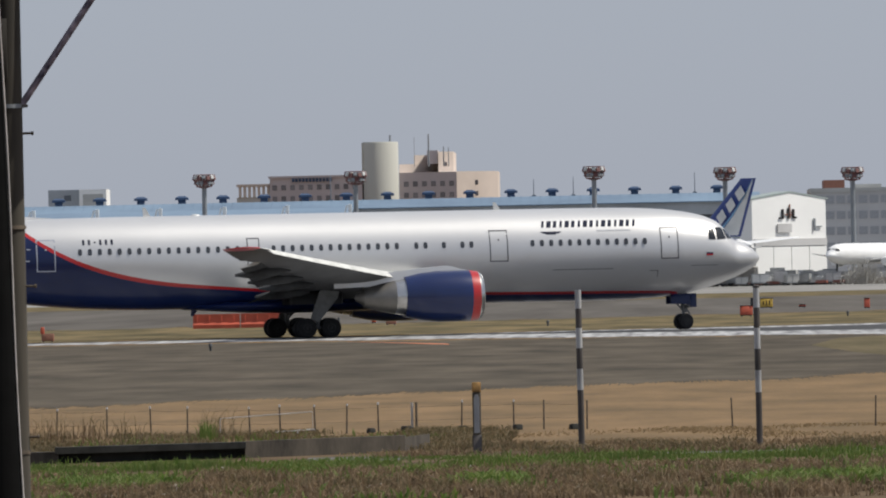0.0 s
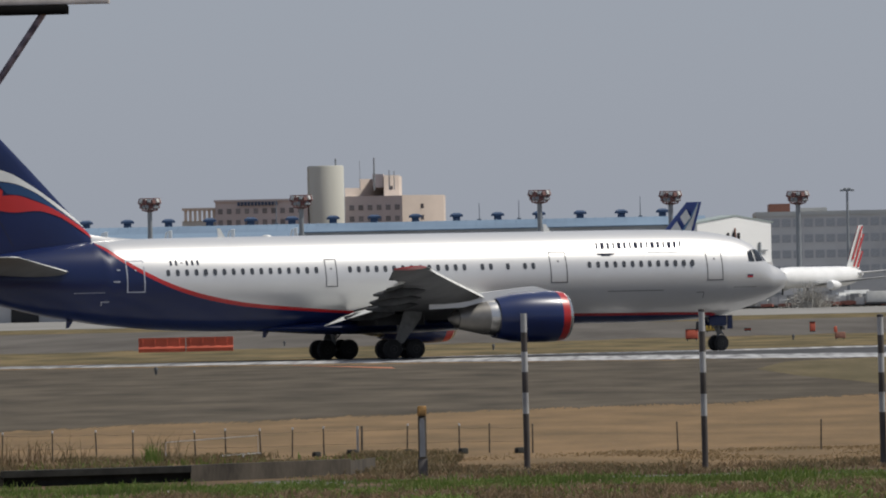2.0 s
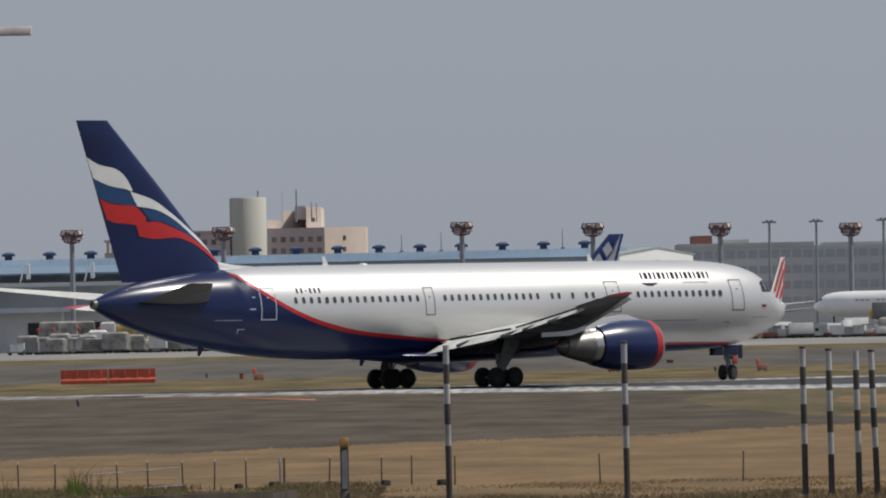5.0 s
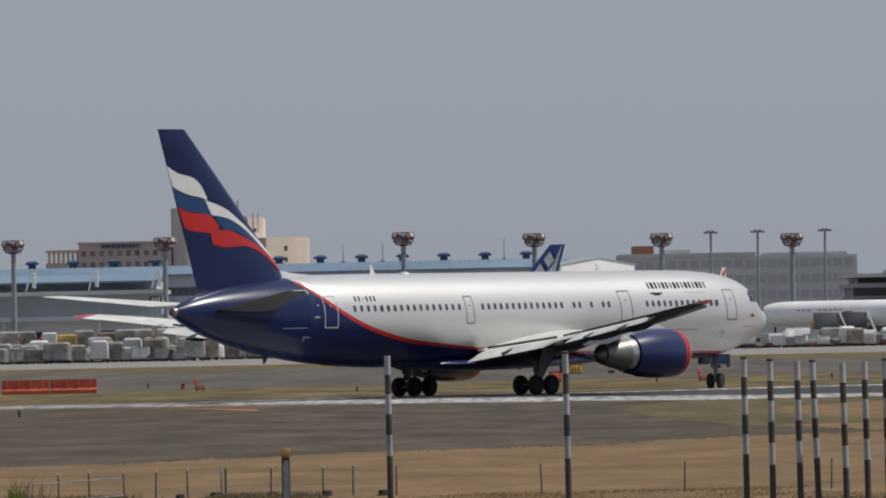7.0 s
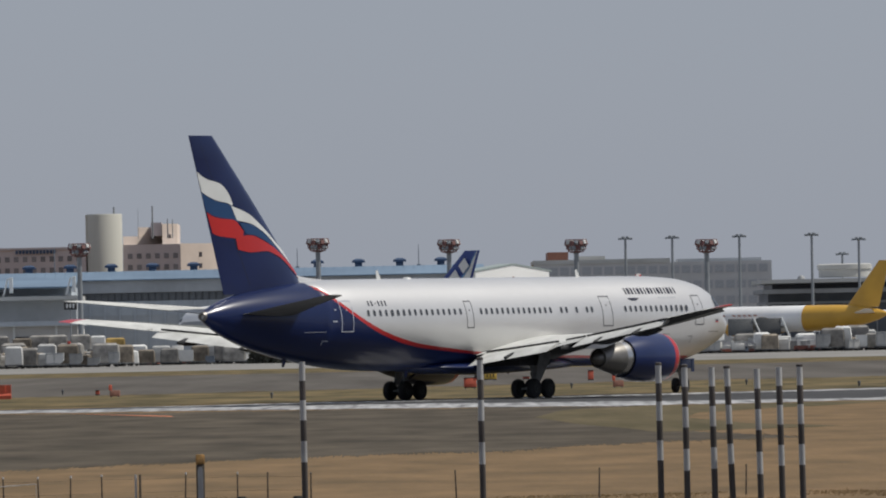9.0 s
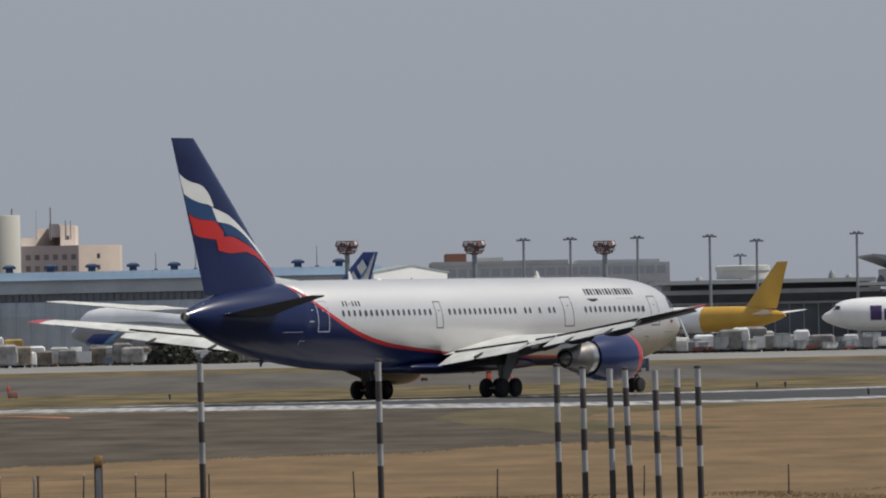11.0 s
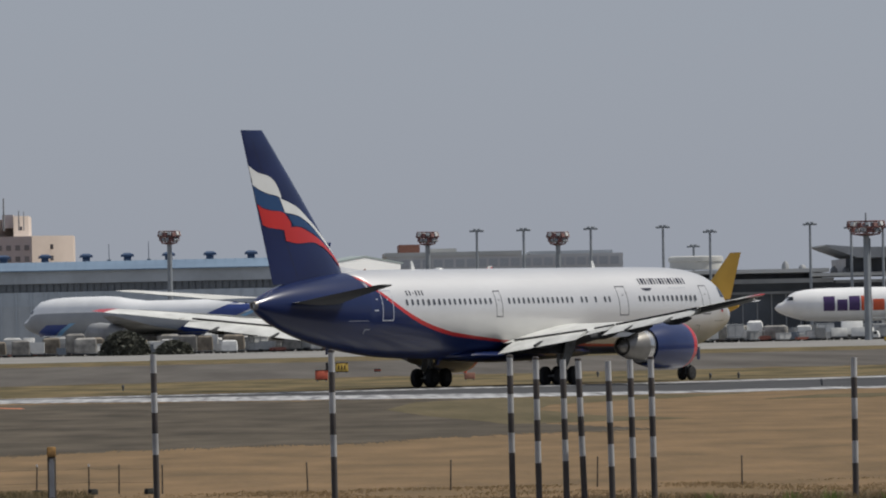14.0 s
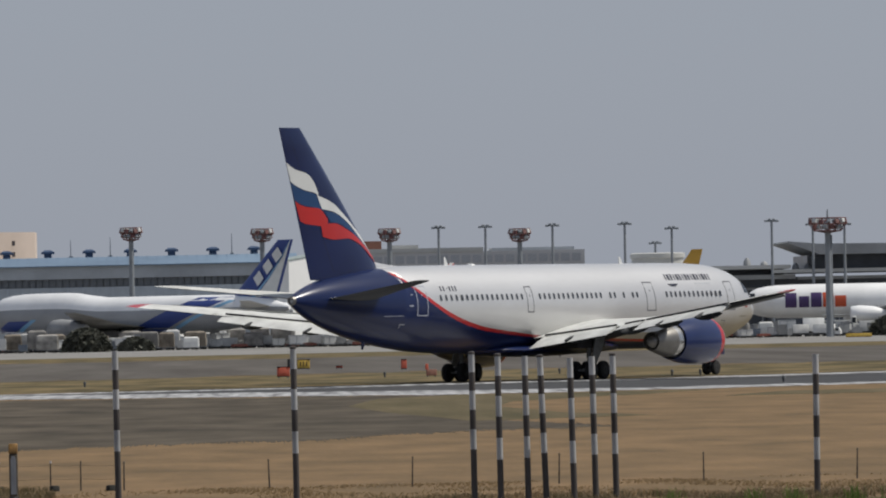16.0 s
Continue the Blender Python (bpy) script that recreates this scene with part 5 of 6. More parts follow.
def raised_loader():
    c = thing("catering_truck", "white catering truck with its dark box raised beside a parked jet", "truck", group="raised catering trucks")
    part("chassis", G().box(-3.6, -1.1, 0.5, 3.6, 1.1, 1.0, c=0.08), M_uld_white, c)
    part("cab", G().loft([[(x, y, z) for x, z in ((2.2, 0.9), (3.7, 0.9), (3.7, 1.6), (3.3, 2.5), (2.2, 2.5))] for y in (-1.1, 1.1)]), M_uld_white, c, smooth=0)
    part("windscreen", G().box(2.5, -1.14, 1.6, 3.2, -1.1, 2.3), M_glass, c, smooth=0)
    part("raised_box", G().box(-3.4, -1.25, 3.0, 1.0, 1.25, 6.0, c=0.1), M_darkgear, c, "dark raised box body")
    g = G()
    for y in (-1.2, 1.2):
        g.tube((-3.2, y, 1.0), (1.0, y, 3.0), 0.12, n=6).tube((1.0, y, 1.0), (-3.2, y, 3.0), 0.12, n=6).tube((2.6, y, 2.5), (1.1, y, 6.1), 0.16, n=6)
    part("lift_frame", g, M_frame_white, c, "white lifting frame")
    wheels_at(c, (-2.4, 2.6), 0.95)
    return c


rl0 = raised_loader()
rl0.matrix_basis = pose(62.6, 1556, 0.05)
copy_thing(rl0, pose(67.6, 1557, 0.05))

# small aircraft stairs and poles with red beacons
for x in (-86, -83.5, -79, -75.5, -56, 2.5, 9, 12.5):
    s = thing("beacon_post", "thin post with a red beacon among the containers", "beacon", pose(x, 1500 if x < -50 else 1548, 0.05), group="red beacon posts on the apron")
    part("pole", G().tube((0, 0, 0), (0, 0, 3.9), 0.07, n=6), M_mast, s)
    part("beacon", G().spin([(3.85, 0.2), (4.2, 0.32), (4.5, 0.2)], axis="z", n=10), M_lamp_red, s, "red beacon")

# dark shrubs and a low tree clump beyond the freight road
M_leaf = mat("dark_shrub_leaf", (0.09, 0.092, 0.07), 0.8, var=0.3, scale=1.0)
for x, y, w, h in ((-20.8, 1490, 4.4, 3.9), (-12.4, 1492, 3.2, 2.1), (118, 1500, 5, 3.4)):
    g = G()
    for i in range(5200):
        a, r, z = rnd.random() * 6.28, math.sqrt(rnd.random()) * w, rnd.random() ** 0.8 * h
        r *= math.sqrt(max(0.05, 1 - (z / h) ** 2))
        px, py, s = r * math.cos(a), 0.5 * r * math.sin(a), 0.3 + 0.28 * rnd.random()
        d = [Vector((rnd.uniform(-1, 1), rnd.uniform(-1, 1), rnd.uniform(-1, 1))) * s for _ in range(3)]
        g.face([(px + v.x, py + v.y, max(0, z + v.z)) for v in d])
    b = thing("shrub", "dark green rounded shrub beside the freight road", "shrub", pose(x, y, 0.05), group="shrubs by the apron")
    part("foliage", g, M_leaf, b, smooth=0)
    part("stems", G().tube((0, 0, 0), (0.2, 0, h * 0.8), 0.12, 0.05, 6).tube((0, 0, 0), (-0.8, 0.1, h * 0.7), 0.1, 0.04, 6), M_soil, b)

g = G()
for i in range(260):
    x, z0 = rnd.gauss(0, 2.1), 0.0
    a = rnd.gauss(0, 0.55)
    l = rnd.uniform(1.5, 4.8) * math.exp(-(x / 4.0) ** 2)
    g.tube((x, rnd.gauss(0, 0.8), 0), (x + l * math.sin(a), rnd.gauss(0, 0.8), l * math.cos(a)), 0.06, 0.02, 4, caps=False)
M_bare = mat("pale_bare_twigs", (0.42, 0.4, 0.36), 0.8, var=0.2)
b = thing("bare_bush", "pale leafless bush behind the parked vehicles", "bush", pose(33.5, 1526, 0.05))
tagged(part("twig_crown", g, M_bare, b, smooth=0), kind="stuff")

# ---- taxiway furniture ----
M_barrier = mat("orange_red_barrier", (0.5, 0.09, 0.045), 0.6, var=0.15, scale=0.6, fine=3)
M_signyellow = mat("sign_yellow", (0.5, 0.33, 0.05), 0.55, var=0.12)
for i, x in enumerate((-33.6, -30.25)):
    b = thing("water_barrier", "long orange-red plastic water barrier on the verge", "barrier", pose(x, 612, 0.04), group="water barriers on the verge")
    part("body", G().loft([[(a, y, z) for y, z in ((-0.3, 0), (0.3, 0), (0.3, 0.25), (0.18, 0.4), (0.15, 1.0), (-0.15, 1.0), (-0.18, 0.4), (-0.3, 0.25))] for a in (0.03, 3.3)]), M_barrier, b, smooth=0)
    for q in range(4):
        part("rib", G().box(0.3 + 0.85 * q, -0.21, 0.42, 0.36 + 0.85 * q, -0.15, 0.95, c=0.01), M_barrier, b)


def small_sign(name, label, x, y, w, h, m, legs=0.12, cat="sign"):
    s = thing(name, label, cat, pose(x, y, 0.04))
    part("panel", G().box(-w / 2, -0.12, legs, w / 2, 0.12, legs + h, c=0.04), m, s)
    for z2 in (legs, legs + h - 0.06):
        part("border", G().box(-w / 2, -0.15, z2, w / 2, -0.12, z2 + 0.06), M_black, s, smooth=0)
    for x2 in (-w * 0.35, w * 0.35):
        part("leg", G().tube((x2, 0, 0), (x2, 0, legs + 0.05), 0.04, n=6), M_mast, s)
    return s


small_sign("taxiway_sign", "red taxiway guidance sign on the verge", 5.15, 612, 0.88, 0.72, M_barrier)
s = small_sign("taxiway_sign", "yellow taxiway guidance sign with dark bars", 7.75, 722, 1.05, 0.78, M_signyellow)
for i in range(3):
    part("bar", G().box(-0.3 + 0.25 * i, -0.15, 0.35, -0.2 + 0.25 * i, -0.12, 0.7), M_black, s, smooth=0)
small_sign("taxiway_sign", "black taxiway sign beside the yellow one", 6.75, 724, 0.6, 0.8, M_black)
small_sign("marker_board", "small red marker board standing on the verge", 15.5, 698, 0.45, 0.8, M_barrier, 0.05)
small_sign("marker_board", "low red marker board standing on the verge", 10.8, 729, 0.55, 0.22, M_barrier, 0.08)
for x, y in ((-36.4, 508), (-19.6, 607), (15.1, 598)):
    s = thing("runway_guard_light", "red-brown guard light box with a raised lamp head", "guard light", pose(x, y, 0.04), group="guard lights beside the taxiway")
    part("box", G().box(-0.3, -0.25, 0.08, 0.42, 0.25, 0.5, c=0.04), M_rust, s)
    part("lamp_head", G().box(-0.36, -0.14, 0.5, -0.14, 0.14, 0.88, c=0.04), M_barrier, s)
    for x2 in (-0.2, 0.3):
        part("leg", G().tube((x2, 0, 0), (x2, 0, 0.1), 0.05, n=6), M_mast, s)
small_sign("marker_board", "small red marker board standing on the verge", -21.6, 632, 0.3, 0.35, M_barrier, 0.05)
for x, y in ((-22.5, 425), (29.4, 556), (31.2, 556), (31.5, 480), (-8, 560), (12, 600), (24, 600), (-25, 655), (40, 500)):
    s = thing("edge_light", "small stub taxiway edge light", "edge light", pose(x, y, 0.05), group="taxiway edge lights")
    part("stem", G().tube((0, 0, 0), (0, 0, 0.22), 0.06, n=8), M_darkgear, s)
    part("lens", G().spin([(0.2, 0.1), (0.3, 0.1), (0.38, 0.04)], axis="z", n=8), M_darkgear, s)
small_sign("equipment_board", "low yellow equipment board lying by the apron", 104.5, 1405, 4.2, 0.7, M_signyellow, 0.05)

# ---- fence line in front ----
M_post_white = mat("worn_white_post_paint", (0.44, 0.445, 0.45), 0.6, var=0.22, scale=3, fine=20, stretch=(1, 1, 0.3))
M_post_dark = mat("worn_dark_post_paint", (0.075, 0.065, 0.06), 0.65, var=0.25, scale=3, fine=20, stretch=(1, 1, 0.3))
M_post_yellow = mat("rusty_yellow_cap", (0.3, 0.16, 0.04), 0.7, var=0.3, scale=6)
M_fence = mat("weathered_fence_steel", (0.11, 0.085, 0.06), 0.7, var=0.3, scale=6)
M_concrete = mat("stained_concrete", (0.072, 0.06, 0.046), 0.9, var=0.3, scale=1.5, fine=12, bump=0.01, stretch=(1, 1, 0.4))
M_concrete_dark = mat("blackish_concrete", (0.02, 0.02, 0.017), 0.9, var=0.35, scale=2, fine=12)
for i, (x, h, lean) in enumerate(((-1.88, 3.24, 0.3), (1.7, 3.2, 0.25), (5.29, 3.02, 0.2), (5.81, 2.97, 0.3), (6.37, 2.96, 0.5), (6.74, 2.93, 1.6), (7.29, 2.91, 0.8), (7.73, 2.93, 0.6), (8.15, 2.93, 0.5), (12.19, 2.88, -0.3))):
    p = thing("striped_post", "tall slim post with worn black and white bands", "marker post", pose(x, 176 + 0.15 * (i % 3), 0, 0, -lean, 0), group="banded posts along the fence")
    zs = [h]
    step = 0.385 + 0.02 * math.sin(i * 2.3)
    while len(zs) < 6:
        zs.append(zs[-1] - step * (0.96 + 0.03 * len(zs)))
    zs.append(0.0)
    for q in range(6):
        r = 0.062 + 0.001 * (q % 2)
        part("white_band" if q % 2 == 0 else "black_band", G().spin([(zs[q + 1], r), (zs[q] - 0.001, r)], axis="z", n=14), M_post_white if q % 2 == 0 else M_post_dark, p, "worn white band" if q % 2 == 0 else "worn dark band")
    if i in (2, 3, 5, 8, 1):
        part("cap", G().spin([(h, 0.068), (h + 0.045, 0.068), (h + 0.06, 0.04)], axis="z", n=14), M_post_dark, p, "dark cap")
p = thing("marker_post", "short concrete marker post with a rusty yellow cap and pale plate", "marker post", pose(-3.98, 176, 0))
part("shaft", G().box(-0.085, -0.07, 0, 0.085, 0.07, 1.22, c=0.02), M_concrete, p)
part("cap", G().box(-0.09, -0.075, 1.22, 0.09, 0.075, 1.42, c=0.02), M_post_yellow, p, "rusty yellow cap")
part("plate", G().loft([[(x, y, z) for x, z in ((-0.055, 0.4), (0.055, 0.4), (0.055, 1.1), (0.03, 1.17), (-0.03, 1.17), (-0.055, 1.1))] for y in (-0.085, -0.07)]), M_post_white, p, "pale narrow plate", smooth=0)
part("foot", G().box(-0.095, -0.08, -0.1, 0.095, 0.08, 0.36, c=0.02), M_post_dark, p, "dark foot")

FENCE = [(-16.5, 203), (-14.3, 202.2), (-13.1, 201.6), (-12.1, 201.9), (-11.2, 200.9), (-9.7, 199.6), (-9.0, 199.4), (-8.2, 199.4), (-7.5, 199.8), (-6.8, 200.6), (-4.9, 200.9), (-3.7, 201), (-3.0, 200.4), (-2.0, 199.4)]
for i, (x, y) in enumerate(FENCE + [(1.3, 197.5), (4.5, 196.5), (7.8, 196.5), (11.0, 195.5), (14.4, 195)]):
    p = thing("fence_stake", "thin rusty steel fence stake in dry grass", "fence stake", pose(x, y, 0, 0, rnd.uniform(-2, 2), 0), group="fence stakes in the field")
    h = 0.62 + 0.04 * rnd.random()
    part("stake", G().tube((0, 0, -0.1), (0, 0, h), 0.02, 0.017, 6), M_fence, p)
    part("insulator", G().spin([(h - 0.01, 0.02), (h + 0.03, 0.022), (h + 0.045, 0.01)], axis="z", n=8), M_post_white if i < 12 else M_fence, p, "pale insulator")
p = thing("fence_gate_post", "paired pale fence posts", "fence post", pose(-6.0, 201.5, 0))
for x in (-0.05, 0.05):
    part("post", G().tube((x, 0, -0.1), (x, 0, 0.66), 0.028, n=8), M_post_white if x < 0 else M_fence, p)
for z0 in (0.58, 0.27):
    w = thing("fence_wire", "thin slack fence wire strung between stakes", "wire", group="fence wires")
    for a, b2 in zip(FENCE[:-1], FENCE[1:]):
        mid = ((a[0] + b2[0]) / 2, (a[1] + b2[1]) / 2, z0 - 0.015)
        part("strand", G().tube((*a, z0), mid, 0.0035, n=4).tube(mid, (*b2, z0), 0.0035, n=4), M_fence, w)
solid("white_rail", G().tube((-10.35, 199.0, 0.42), (-8.25, 199.2, 0.53), 0.009, n=8).tube((-10.35, 199.0, -0.05), (-10.35, 199.0, 0.42), 0.01, n=6).tube((-8.25, 199.2, -0.05), (-8.25, 199.2, 0.53), 0.007, n=6), M_post_white, "bent white pipe rail leaning on the fence", "rail")
solid("white_rail", G().tube((-9.1, 199.3, 0.08), (-8.2, 199.2, 0.13), 0.011, n=8).tube((-8.6, 199.25, 0), (-8.6, 199.25, 0.1), 0.02, n=6), M_frame_white, "short white pipe lying low by the fence", "rail")
for x, y, s in ((-6.95, 200.0, 0.09), (-6.15, 200.4, 0.11), (-4.88, 200.2, 0.1), (-3.6, 200.3, 0.1), (-2.3, 199.6, 0.1)):
    solid("weight_block", G().box(-s, -s, 0, s, s, s * 1.3, c=0.03), M_concrete_dark, "dark concrete weight block by the fence", "block", pose(x, y, 0, 0, 0, 20), group="weight blocks by the fence")

# drainage headwall
hw = thing("drain_headwall", "stained concrete drain headwall with a dark recess", "drain wall")
seg = lambda a, b, z0, z1, t, o=0.0: G().loft([[(a[0], a[1] + o, z), (b[0], b[1] + o, z), (b[0], b[1] + o + t, z), (a[0], a[1] + o + t, z)] for z in (z0, z1)])
part("wall", seg((-8.62, 175.2), (-5.5, 178.2), -0.2, 0.34, 0.3), M_concrete, hw, "brown stained concrete wall", smooth=0)
part("wing_wall", seg((-5.5, 178.2), (-5.1, 181.5), -0.2, 0.3, 0.3), M_concrete, hw, smooth=0)
part("end_wall", seg((-14.5, 173.2), (-12.25, 173.3), -0.2, 0.24, 0.4), M_concrete, hw, smooth=0)
part("slab", seg((-12.3, 173.2), (-8.6, 175.1), 0.2, 0.33, 0.5), M_concrete_dark, hw, "dark cover slab", smooth=0)
part("recess", seg((-12.25, 173.5), (-8.62, 175.35), -0.2, 0.25, 0.3), M_concrete_dark, hw, "dark recess", smooth=0)

# ---- utility pole close to the camera ----
M_pole = mat("weathered_pole", (0.07, 0.06, 0.045), 0.85, var=0.3, scale=1.5, fine=14, stretch=(1, 1, 0.15))
M_pole_dark = mat("black_sheath", (0.004, 0.004, 0.004), 0.9, spec=0.1, var=0.2)
M_brace = mat("mottled_brace", (0.24, 0.2, 0.23), 0.6, var=0.5, scale=9, fine=20, dark=(0.025, 0.02, 0.045))
M_plate = mat("pale_crossarm", (0.45, 0.42, 0.4), 0.6, var=0.15)
up = thing("utility_pole", "weathered brown utility pole with bolts, sheath, brace and crossarms", "utility pole", pose(-6.06, 80, 0))
part("pole", G().tube((0.0, 0, -0.3), (0.0, 0, 8.5), 0.155, 0.14, 20), M_pole, up, "weathered brown pole")
part("sheath", G().tube((-0.11, -0.42, -0.1), (-0.18, -0.42, 7.0), 0.275, 0.15, 18), M_pole_dark, up, "black cable sheath")
g = G()
pts = [(-0.11 + 0.275 - 0.0276 * z + 0.008 * math.sin(z * 1.7), -0.5, z) for z in np.linspace(0, 7.5, 40)]
g.loft([[(x + 0.009 * math.cos(t), y + 0.009 * math.sin(t), z) for t in (0, 1.57, 3.14, 4.71)] for x, y, z in pts])
part("cable", g, M_plate, up, "thin pale cable")
for z in (5.0, 3.6, 2.22):
    sx = 0.13
    part("step_bolt", G().tube((sx, -0.02, z), (sx + 0.11, -0.02, z), 0.011, n=8).tube((sx + 0.095, -0.02, z), (sx + 0.115, -0.02, z), 0.018, n=8), M_fence, up, "rusty step bolt")
for z in (5.25, 4.14, 2.08):
    part("band", G().tube((0, 0, z - 0.018), (0, 0, z + 0.018), 0.16, n=20), M_fence if z != 5.25 else M_mast, up, "steel band")
part("band_bolt", G().tube((0.12, -0.05, 5.25), (0.2, -0.05, 5.25), 0.014, n=8), M_fence, up)
part("tag_plate", G().box(-0.06, -0.165, 5.5, 0.03, -0.15, 6.05, c=0.02), M_pole, up)
part("brace", G().tube((0.14, 0, 5.26), (0.88, 0, 6.33), 0.032, n=10), M_brace, up, "mottled diagonal brace")
part("lower_crossarm", G().box(-0.6, -0.09, 6.29, 1.09, 0.09, 6.375, c=0.01), M_pole_dark, up, "dark lower crossarm")
part("upper_crossarm", G().box(-0.6, -0.07, 6.38, 1.47, 0.07, 6.46, c=0.01), M_plate, up, "pale upper crossarm")

# ---- grass and weeds ----
def mat_blade(name, a, b):
    m = mat(name, a, 0.8, var=0.2)
    nt = m.node_tree
    geo, ramp = nt.nodes.new("ShaderNodeNewGeometry"), nt.nodes.new("ShaderNodeMix")
    ramp.data_type = "RGBA"
    ramp.inputs[6].default_value, ramp.inputs[7].default_value = (*a, 1), (*b, 1)
    nt.links.new(geo.outputs["Random Per Island"], ramp.inputs[0])
    b = nt.nodes["Principled BSDF"]
    nt.links.new(ramp.outputs[2], b.inputs["Base Color"])
    tr, mx = nt.nodes.new("ShaderNodeBsdfTranslucent"), nt.nodes.new("ShaderNodeMixShader")
    nt.links.new(ramp.outputs[2], tr.inputs["Color"])
    mx.inputs[0].default_value = 0.45
    nt.links.new(b.outputs[0], mx.inputs[1])
    nt.links.new(tr.outputs[0], mx.inputs[2])
    nt.links.new(mx.outputs[0], nt.nodes["Material Output"].inputs["Surface"])
    return m


M_green = mat_blade("green_grass_blades", (0.085, 0.16, 0.025), (0.2, 0.235, 0.07))
M_straw = mat_blade("dead_weed_stalks", (0.12, 0.078, 0.042), (0.33, 0.24, 0.145))
M_tan = mat_blade("dry_grass_blades", (0.2, 0.14, 0.07), (0.36, 0.26, 0.14))


def blades(name, n, place, h0, h1, width, spread, m, label, category="grass"):
    """Bent blades, two triangles each, in one sheet of stuff."""
    v, f = [], []
    k = 0
    while k < n:
        x, y, dens = place()
        if rnd.random() > dens:
            k += 0.25
            continue
        k += 1
        h = rnd.uniform(h0, h1)
        a, w = rnd.uniform(0, 6.28), width * rnd.uniform(0.6, 1.4)
        dx, dy = spread * h * math.cos(a) * rnd.random(), spread * h * math.sin(a) * rnd.random()
        i = len(v)
        v += [(x - w, y, -0.02), (x + w, y, -0.02), (x + dx * 0.35 + w * 0.7, y + dy * 0.35, h * 0.6), (x + dx * 0.35 - w * 0.7, y + dy * 0.35, h * 0.6), (x + dx, y + dy, h * rnd.uniform(0.75, 1))]
        f += [(i, i + 1, i + 2, i + 3), (i + 3, i + 2, i + 4)]
    me = bpy.data.meshes.new(name)
    me.from_pydata(v, [], f)
    me.materials.append(m)
    return tagged(new(name, me), label, category, kind="stuff")


def nz(x, y, s, o=0.0):
    return noise.noise(Vector((x * s + o, y * s * 0.35, o)))


def spot_in(x0, x1, y0, y1, s, o, bias):
    def place():
        x, y = rnd.uniform(x0, x1), rnd.uniform(y0, y1)
        return x, y, max(0.0, min(1.0, bias + 1.6 * nz(x, y, s, o)))
    return place


blades("green_grass", 20000, spot_in(-16, 16, 160, 167.5, 0.55, 3, 0.42), 0.05, 0.17, 0.012, 1.1, M_green, "fresh green grass strip along the bank")
blades("green_grass", 16000, spot_in(-16, 16, 167.5, 173, 0.55, 3, 0.42), 0.02, 0.07, 0.012, 1.3, M_green, "short fresh green grass before the drain wall")
blades("green_grass", 5000, spot_in(-16, 8, 137, 160, 0.55, 9, -0.2), 0.08, 0.3, 0.022, 1.0, M_green, "green weed patches among dead stalks")
blades("dead_weeds", 42000, spot_in(-16, 10, 137, 160, 0.8, 5, 0.6), 0.05, 0.24, 0.011, 1.6, M_straw, "brown dead weeds and straw on the bank")
blades("dead_weeds", 16000, spot_in(-6, 18, 172, 184, 0.6, 6, 0.15), 0.03, 0.16, 0.011, 2.0, M_straw, "brown dead weeds by the posts")
blades("dry_grass", 30000, spot_in(-18, 20, 176, 200, 0.4, 2, 0.2), 0.015, 0.06, 0.012, 2.6, M_tan, "short tan dry grass in the field")
blades("tall_weeds", 150, lambda: (-13.4 + rnd.gauss(0, 0.5), 194 + rnd.gauss(0, 0.8), 1.0), 0.2, 0.85, 0.006, 1.3, M_straw, "tall dead weed stalks by the fence", "weeds")
blades("tall_weeds", 160, lambda: (-10.35 + rnd.gauss(0, 0.09), 193 + rnd.gauss(0, 0.4), 1.0), 0.15, 0.6, 0.009, 0.6, M_green, "green weed clump by the fence", "weeds")
blades("tall_weeds", 350, lambda: (rnd.uniform(-13, -5), 190 + rnd.gauss(0, 3), 0.5 + nz(rnd.random(), 0, 1)), 0.08, 0.25, 0.014, 0.9, M_green, "low green weeds above the drain wall", "weeds")
blades("grass_tufts", 260, lambda: (rnd.choice((9.0, 10.6, 11.4, 12.6, 13.4)) + rnd.gauss(0, 0.12), 171.5 + rnd.gauss(0, 0.4), 1.0), 0.15, 0.42, 0.008, 0.7, M_green, "thin grass tufts by the posts")
M_dull = mat_blade("olive_dead_grass", (0.085, 0.075, 0.037), (0.24, 0.18, 0.1))
blades("dead_weeds", 24000, spot_in(-17, -3.5, 178, 201, 0.5, 4, 0.4), 0.04, 0.2, 0.012, 1.6, M_dull, "olive dead grass above the drain wall")
blades("dead_weeds", 4000, spot_in(-16, -5, 182, 187, 0.7, 8, 0.1), 0.06, 0.24, 0.01, 1.2, M_dull, "rough olive weeds along the drain wall")
blades("tall_weeds", 130, lambda: (rnd.choice((-14.0, -13.0, -12.3, -10.4, -10.2)) + rnd.gauss(0, 0.22), 196 + rnd.gauss(0, 0.8), 1.0), 0.3, 0.85, 0.007, 1.1, M_dull, "dark tangled weed stalks by the fence", "weeds")
blades("dead_weeds", 9000, spot_in(-5, 18, 173, 181, 0.7, 12, 0.2), 0.04, 0.22, 0.011, 1.8, M_dull, "dull dead weeds round the post feet")
blades("green_grass", 5000, spot_in(-16, 16, 162, 168, 0.5, 21, 0.1), 0.12, 0.3, 0.011, 0.8, M_green, "taller green grass tufts on the bank")
blades("dead_weeds", 14000, spot_in(-16, 12, 138, 159, 0.9, 15, 0.1), 0.08, 0.3, 0.012, 1.7, M_dull, "olive dead weeds on the bank")
# gravelly grey path in the grass, with pale chips
M_path = mat("grey_gravel_path", (0.11, 0.105, 0.09), 0.9, var=0.2, scale=1.2, fine=14, bump=0.02)
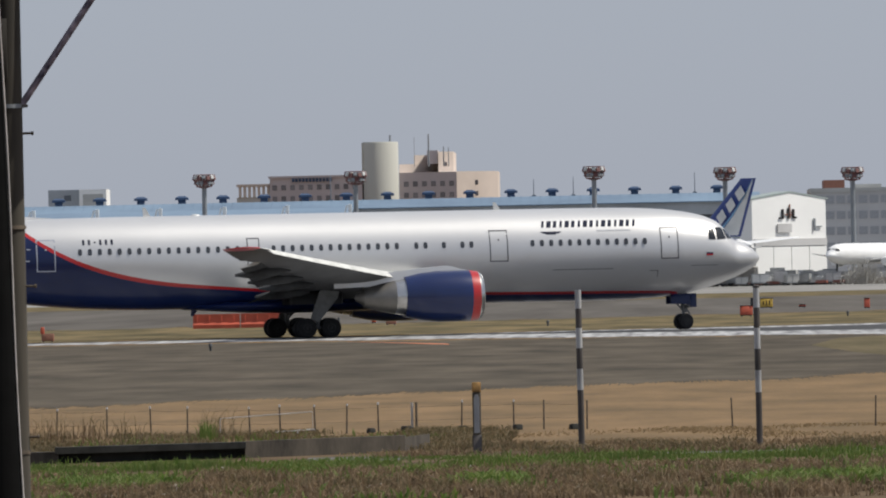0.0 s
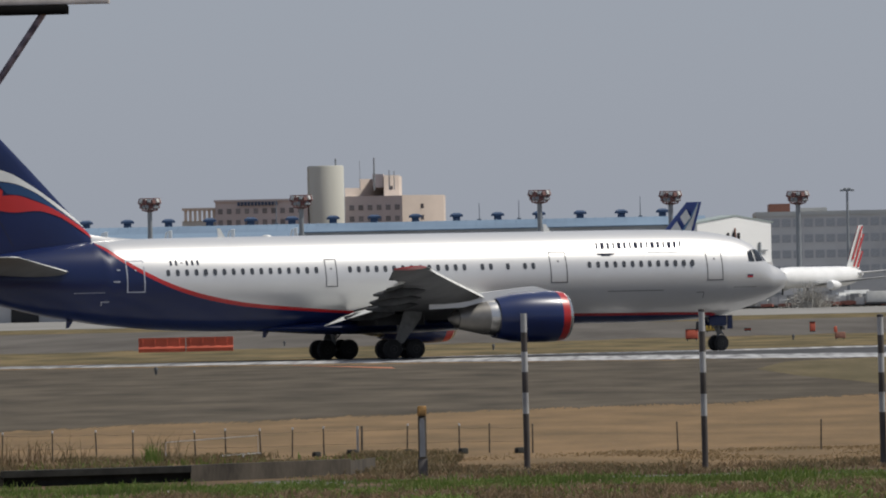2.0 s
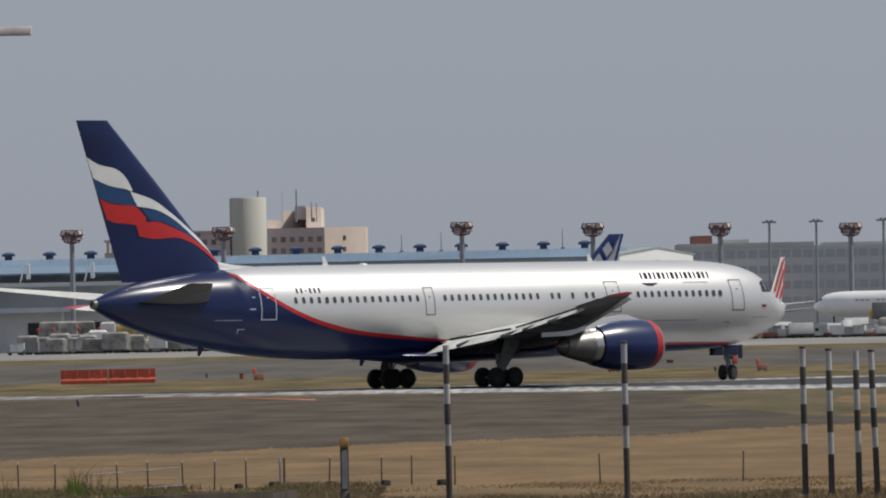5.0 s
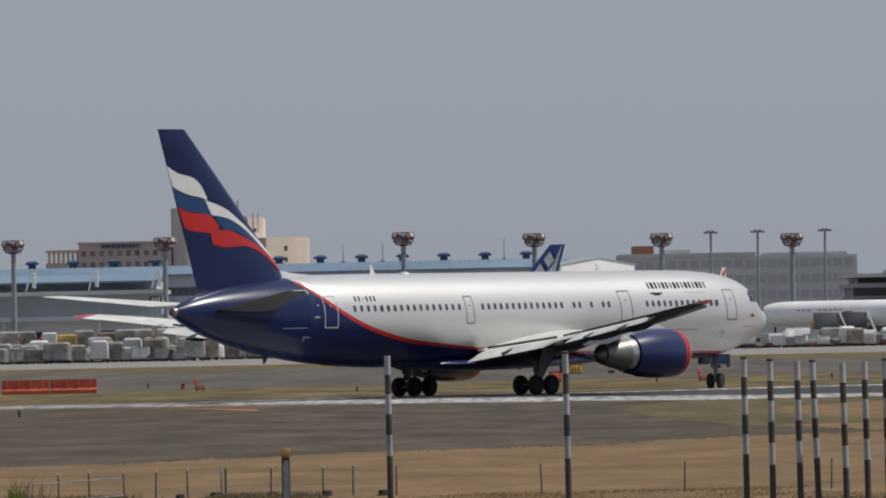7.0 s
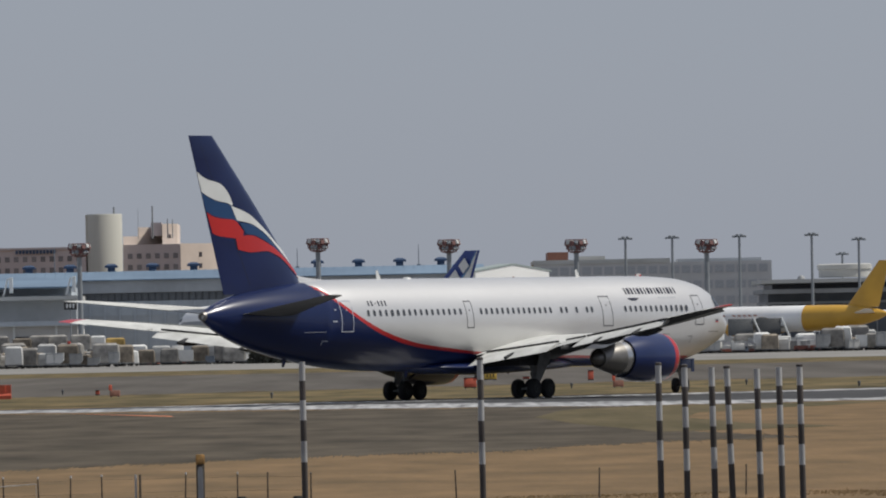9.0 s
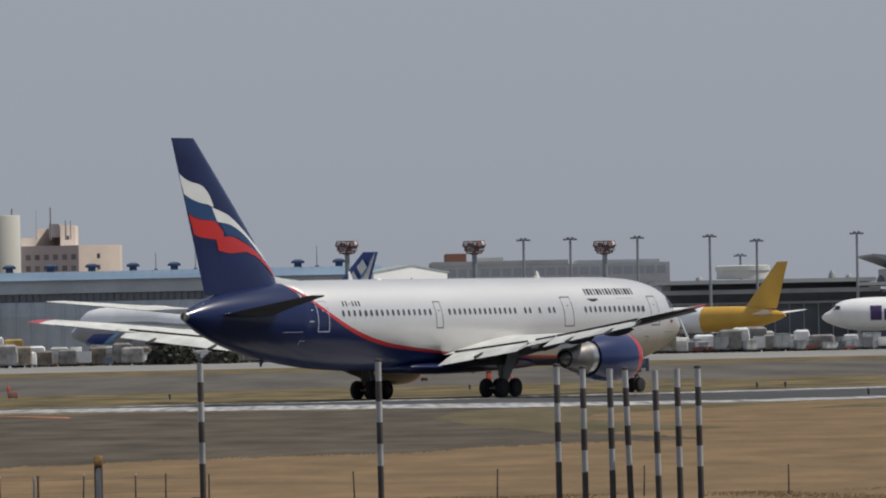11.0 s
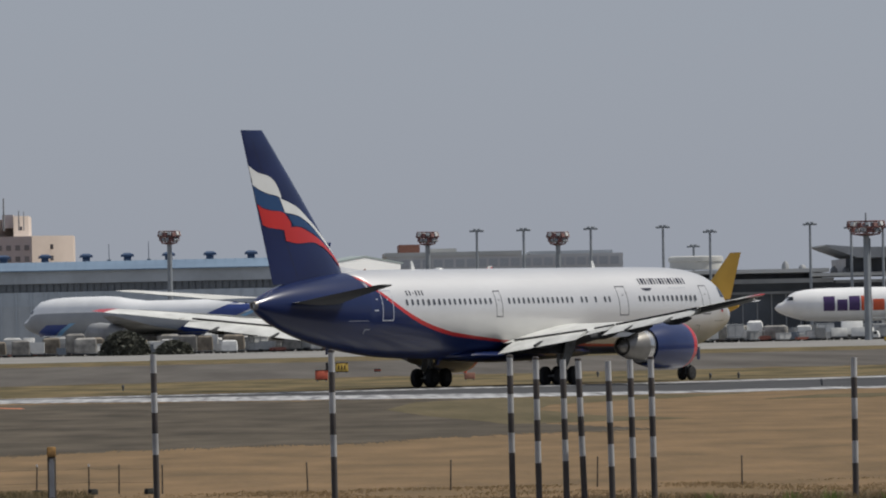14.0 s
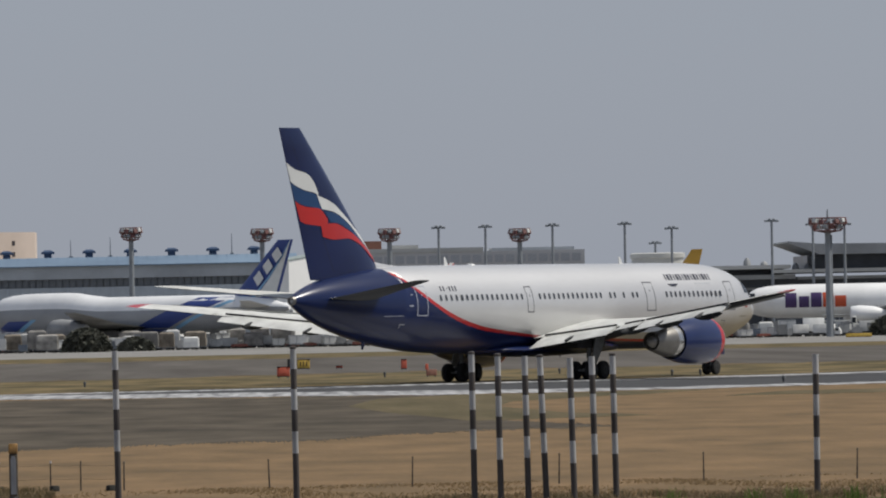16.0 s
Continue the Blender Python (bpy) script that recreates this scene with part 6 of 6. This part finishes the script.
for pts in ([(-7.2, 170.5), (-5.4, 170.5), (-5.2, 173.5), (-7.3, 174)], [(-1.0, 171.2), (6, 170.9), (6.2, 172.4), (-0.8, 172.6)]):
    sheet("gravel_path", ragged(pts, 0.5, 0.3), 0.012, M_path, "patch of grey gravel path in the grass", "path")
g = G()
for i in range(420):
    x, y, r = rnd.uniform(-14, 11), rnd.uniform(141, 161), rnd.uniform(0.012, 0.04)
    z = rnd.uniform(0.0, 0.14)
    g.face([(x + r * rnd.uniform(-1.6, 1.6), y + r * rnd.uniform(-1, 1), z + r * rnd.uniform(-1, 1)) for _ in range(4)])
M_chip = mat("pale_dry_leaf", (0.5, 0.45, 0.38), 0.8, var=0.2)
solid("leaf_litter", g, M_chip, "pale dry leaves and chips among the dead weeds", "litter", kind="stuff", smooth=0)
# soil clods on the bank
g = G()
for i in range(700):
    x, y, r = rnd.uniform(-15, 11), rnd.uniform(139, 160), rnd.uniform(0.03, 0.11)
    g.loft([[(x + q * r * math.cos(t + i) * rnd.uniform(0.7, 1.2), y + q * r * math.sin(t + i) * rnd.uniform(0.7, 1.2), z * r * rnd.uniform(0.8, 1.3)) for t in (0, 1.05, 2.1, 3.14, 4.2, 5.2)] for q, z in ((1, -0.1), (0.95, 0.6), (0.4, 1.1))])
solid("soil_clods", g, M_soil, "rough brown soil clods among the dead weeds", "soil", kind="stuff", smooth=0)
for x, y, w in ((-10.2, 152.5, 0.5), (-9.4, 153, 0.45), (2.2, 146.5, 0.6), (3.2, 147, 0.5), (-3.2, 149, 0.3), (6.4, 150, 0.3)):
    blades("leafy_weeds", 700, lambda x=x, y=y, w=w: (x + rnd.gauss(0, w), y + rnd.gauss(0, 1.0), 1.0), 0.08, 0.3, 0.026, 1.5, M_green, "dark green leafy weed clump on the bank", "weeds")
for x, y in ((1.6, 144.5), (2.3, 145.5), (-9.6, 150), (-10.2, 151), (-4.6, 158), (-12.5, 156)):
    blades("leafy_weeds", 240, lambda x=x, y=y: (x + rnd.gauss(0, 0.32), y + rnd.gauss(0, 0.7), 1.0), 0.06, 0.26, 0.022, 1.5, M_green, "dark green leafy weed clump on the bank", "weeds")


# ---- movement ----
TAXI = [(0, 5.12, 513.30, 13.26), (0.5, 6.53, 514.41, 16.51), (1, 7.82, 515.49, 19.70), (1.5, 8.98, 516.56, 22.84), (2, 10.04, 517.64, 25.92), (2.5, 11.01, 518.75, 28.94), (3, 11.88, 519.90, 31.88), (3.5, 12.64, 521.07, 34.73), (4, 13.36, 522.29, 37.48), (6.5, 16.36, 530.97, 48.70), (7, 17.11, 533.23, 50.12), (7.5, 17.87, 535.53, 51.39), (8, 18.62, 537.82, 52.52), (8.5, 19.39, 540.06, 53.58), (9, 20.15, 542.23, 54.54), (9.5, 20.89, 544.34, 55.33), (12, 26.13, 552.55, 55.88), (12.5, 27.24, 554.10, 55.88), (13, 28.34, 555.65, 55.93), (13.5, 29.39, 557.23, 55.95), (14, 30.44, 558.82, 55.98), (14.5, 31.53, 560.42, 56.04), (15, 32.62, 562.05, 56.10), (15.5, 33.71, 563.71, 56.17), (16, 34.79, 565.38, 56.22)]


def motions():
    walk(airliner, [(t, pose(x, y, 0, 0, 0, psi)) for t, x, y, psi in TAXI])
    # finer track of the aircraft, for the turning wheels
    ts = np.array([r[0] for r in TAXI])
    fine = np.linspace(0, 16, 161)
    fx, fy, fp = (pchip(ts, [r[k] for r in TAXI]) for k in (1, 2, 3))
    px, py, ps = (np.array([f(t) for t in fine]) for f in (fx, fy, fp))
    fw = np.stack([np.cos(np.radians(ps)), np.sin(np.radians(ps))], 1)
    rt = np.stack([np.sin(np.radians(ps)), -np.cos(np.radians(ps))], 1)
    for w, right, s, at in wheels:
        p = np.stack([px, py], 1) - fw * s + rt * right
        d = np.concatenate([[0], np.cumsum((np.diff(p, axis=0) * (fw[1:] + fw[:-1]) / 2).sum(1))])
        walk(w, [(fine[i], pose(*at) @ pose(0, 0, 0, 0, math.degrees(d[i] / 0.58), 0)) for i in range(0, 161, 2)])
    # the nose wheels steer along their own track
    p = np.stack([px, py], 1) - fw * 4.62
    v = np.gradient(p, fine, axis=0)
    steer = np.degrees(np.arctan2(-(v * rt).sum(1), (v * fw).sum(1)))
    steer = np.convolve(np.pad(steer, 10, "edge"), np.ones(21) / 21, "valid")
    walk(nose_gear, [(fine[i], pose(-4.62, 0, 0, 0, 0, max(-55, min(55, steer[i])))) for i in range(0, 161, 10)])


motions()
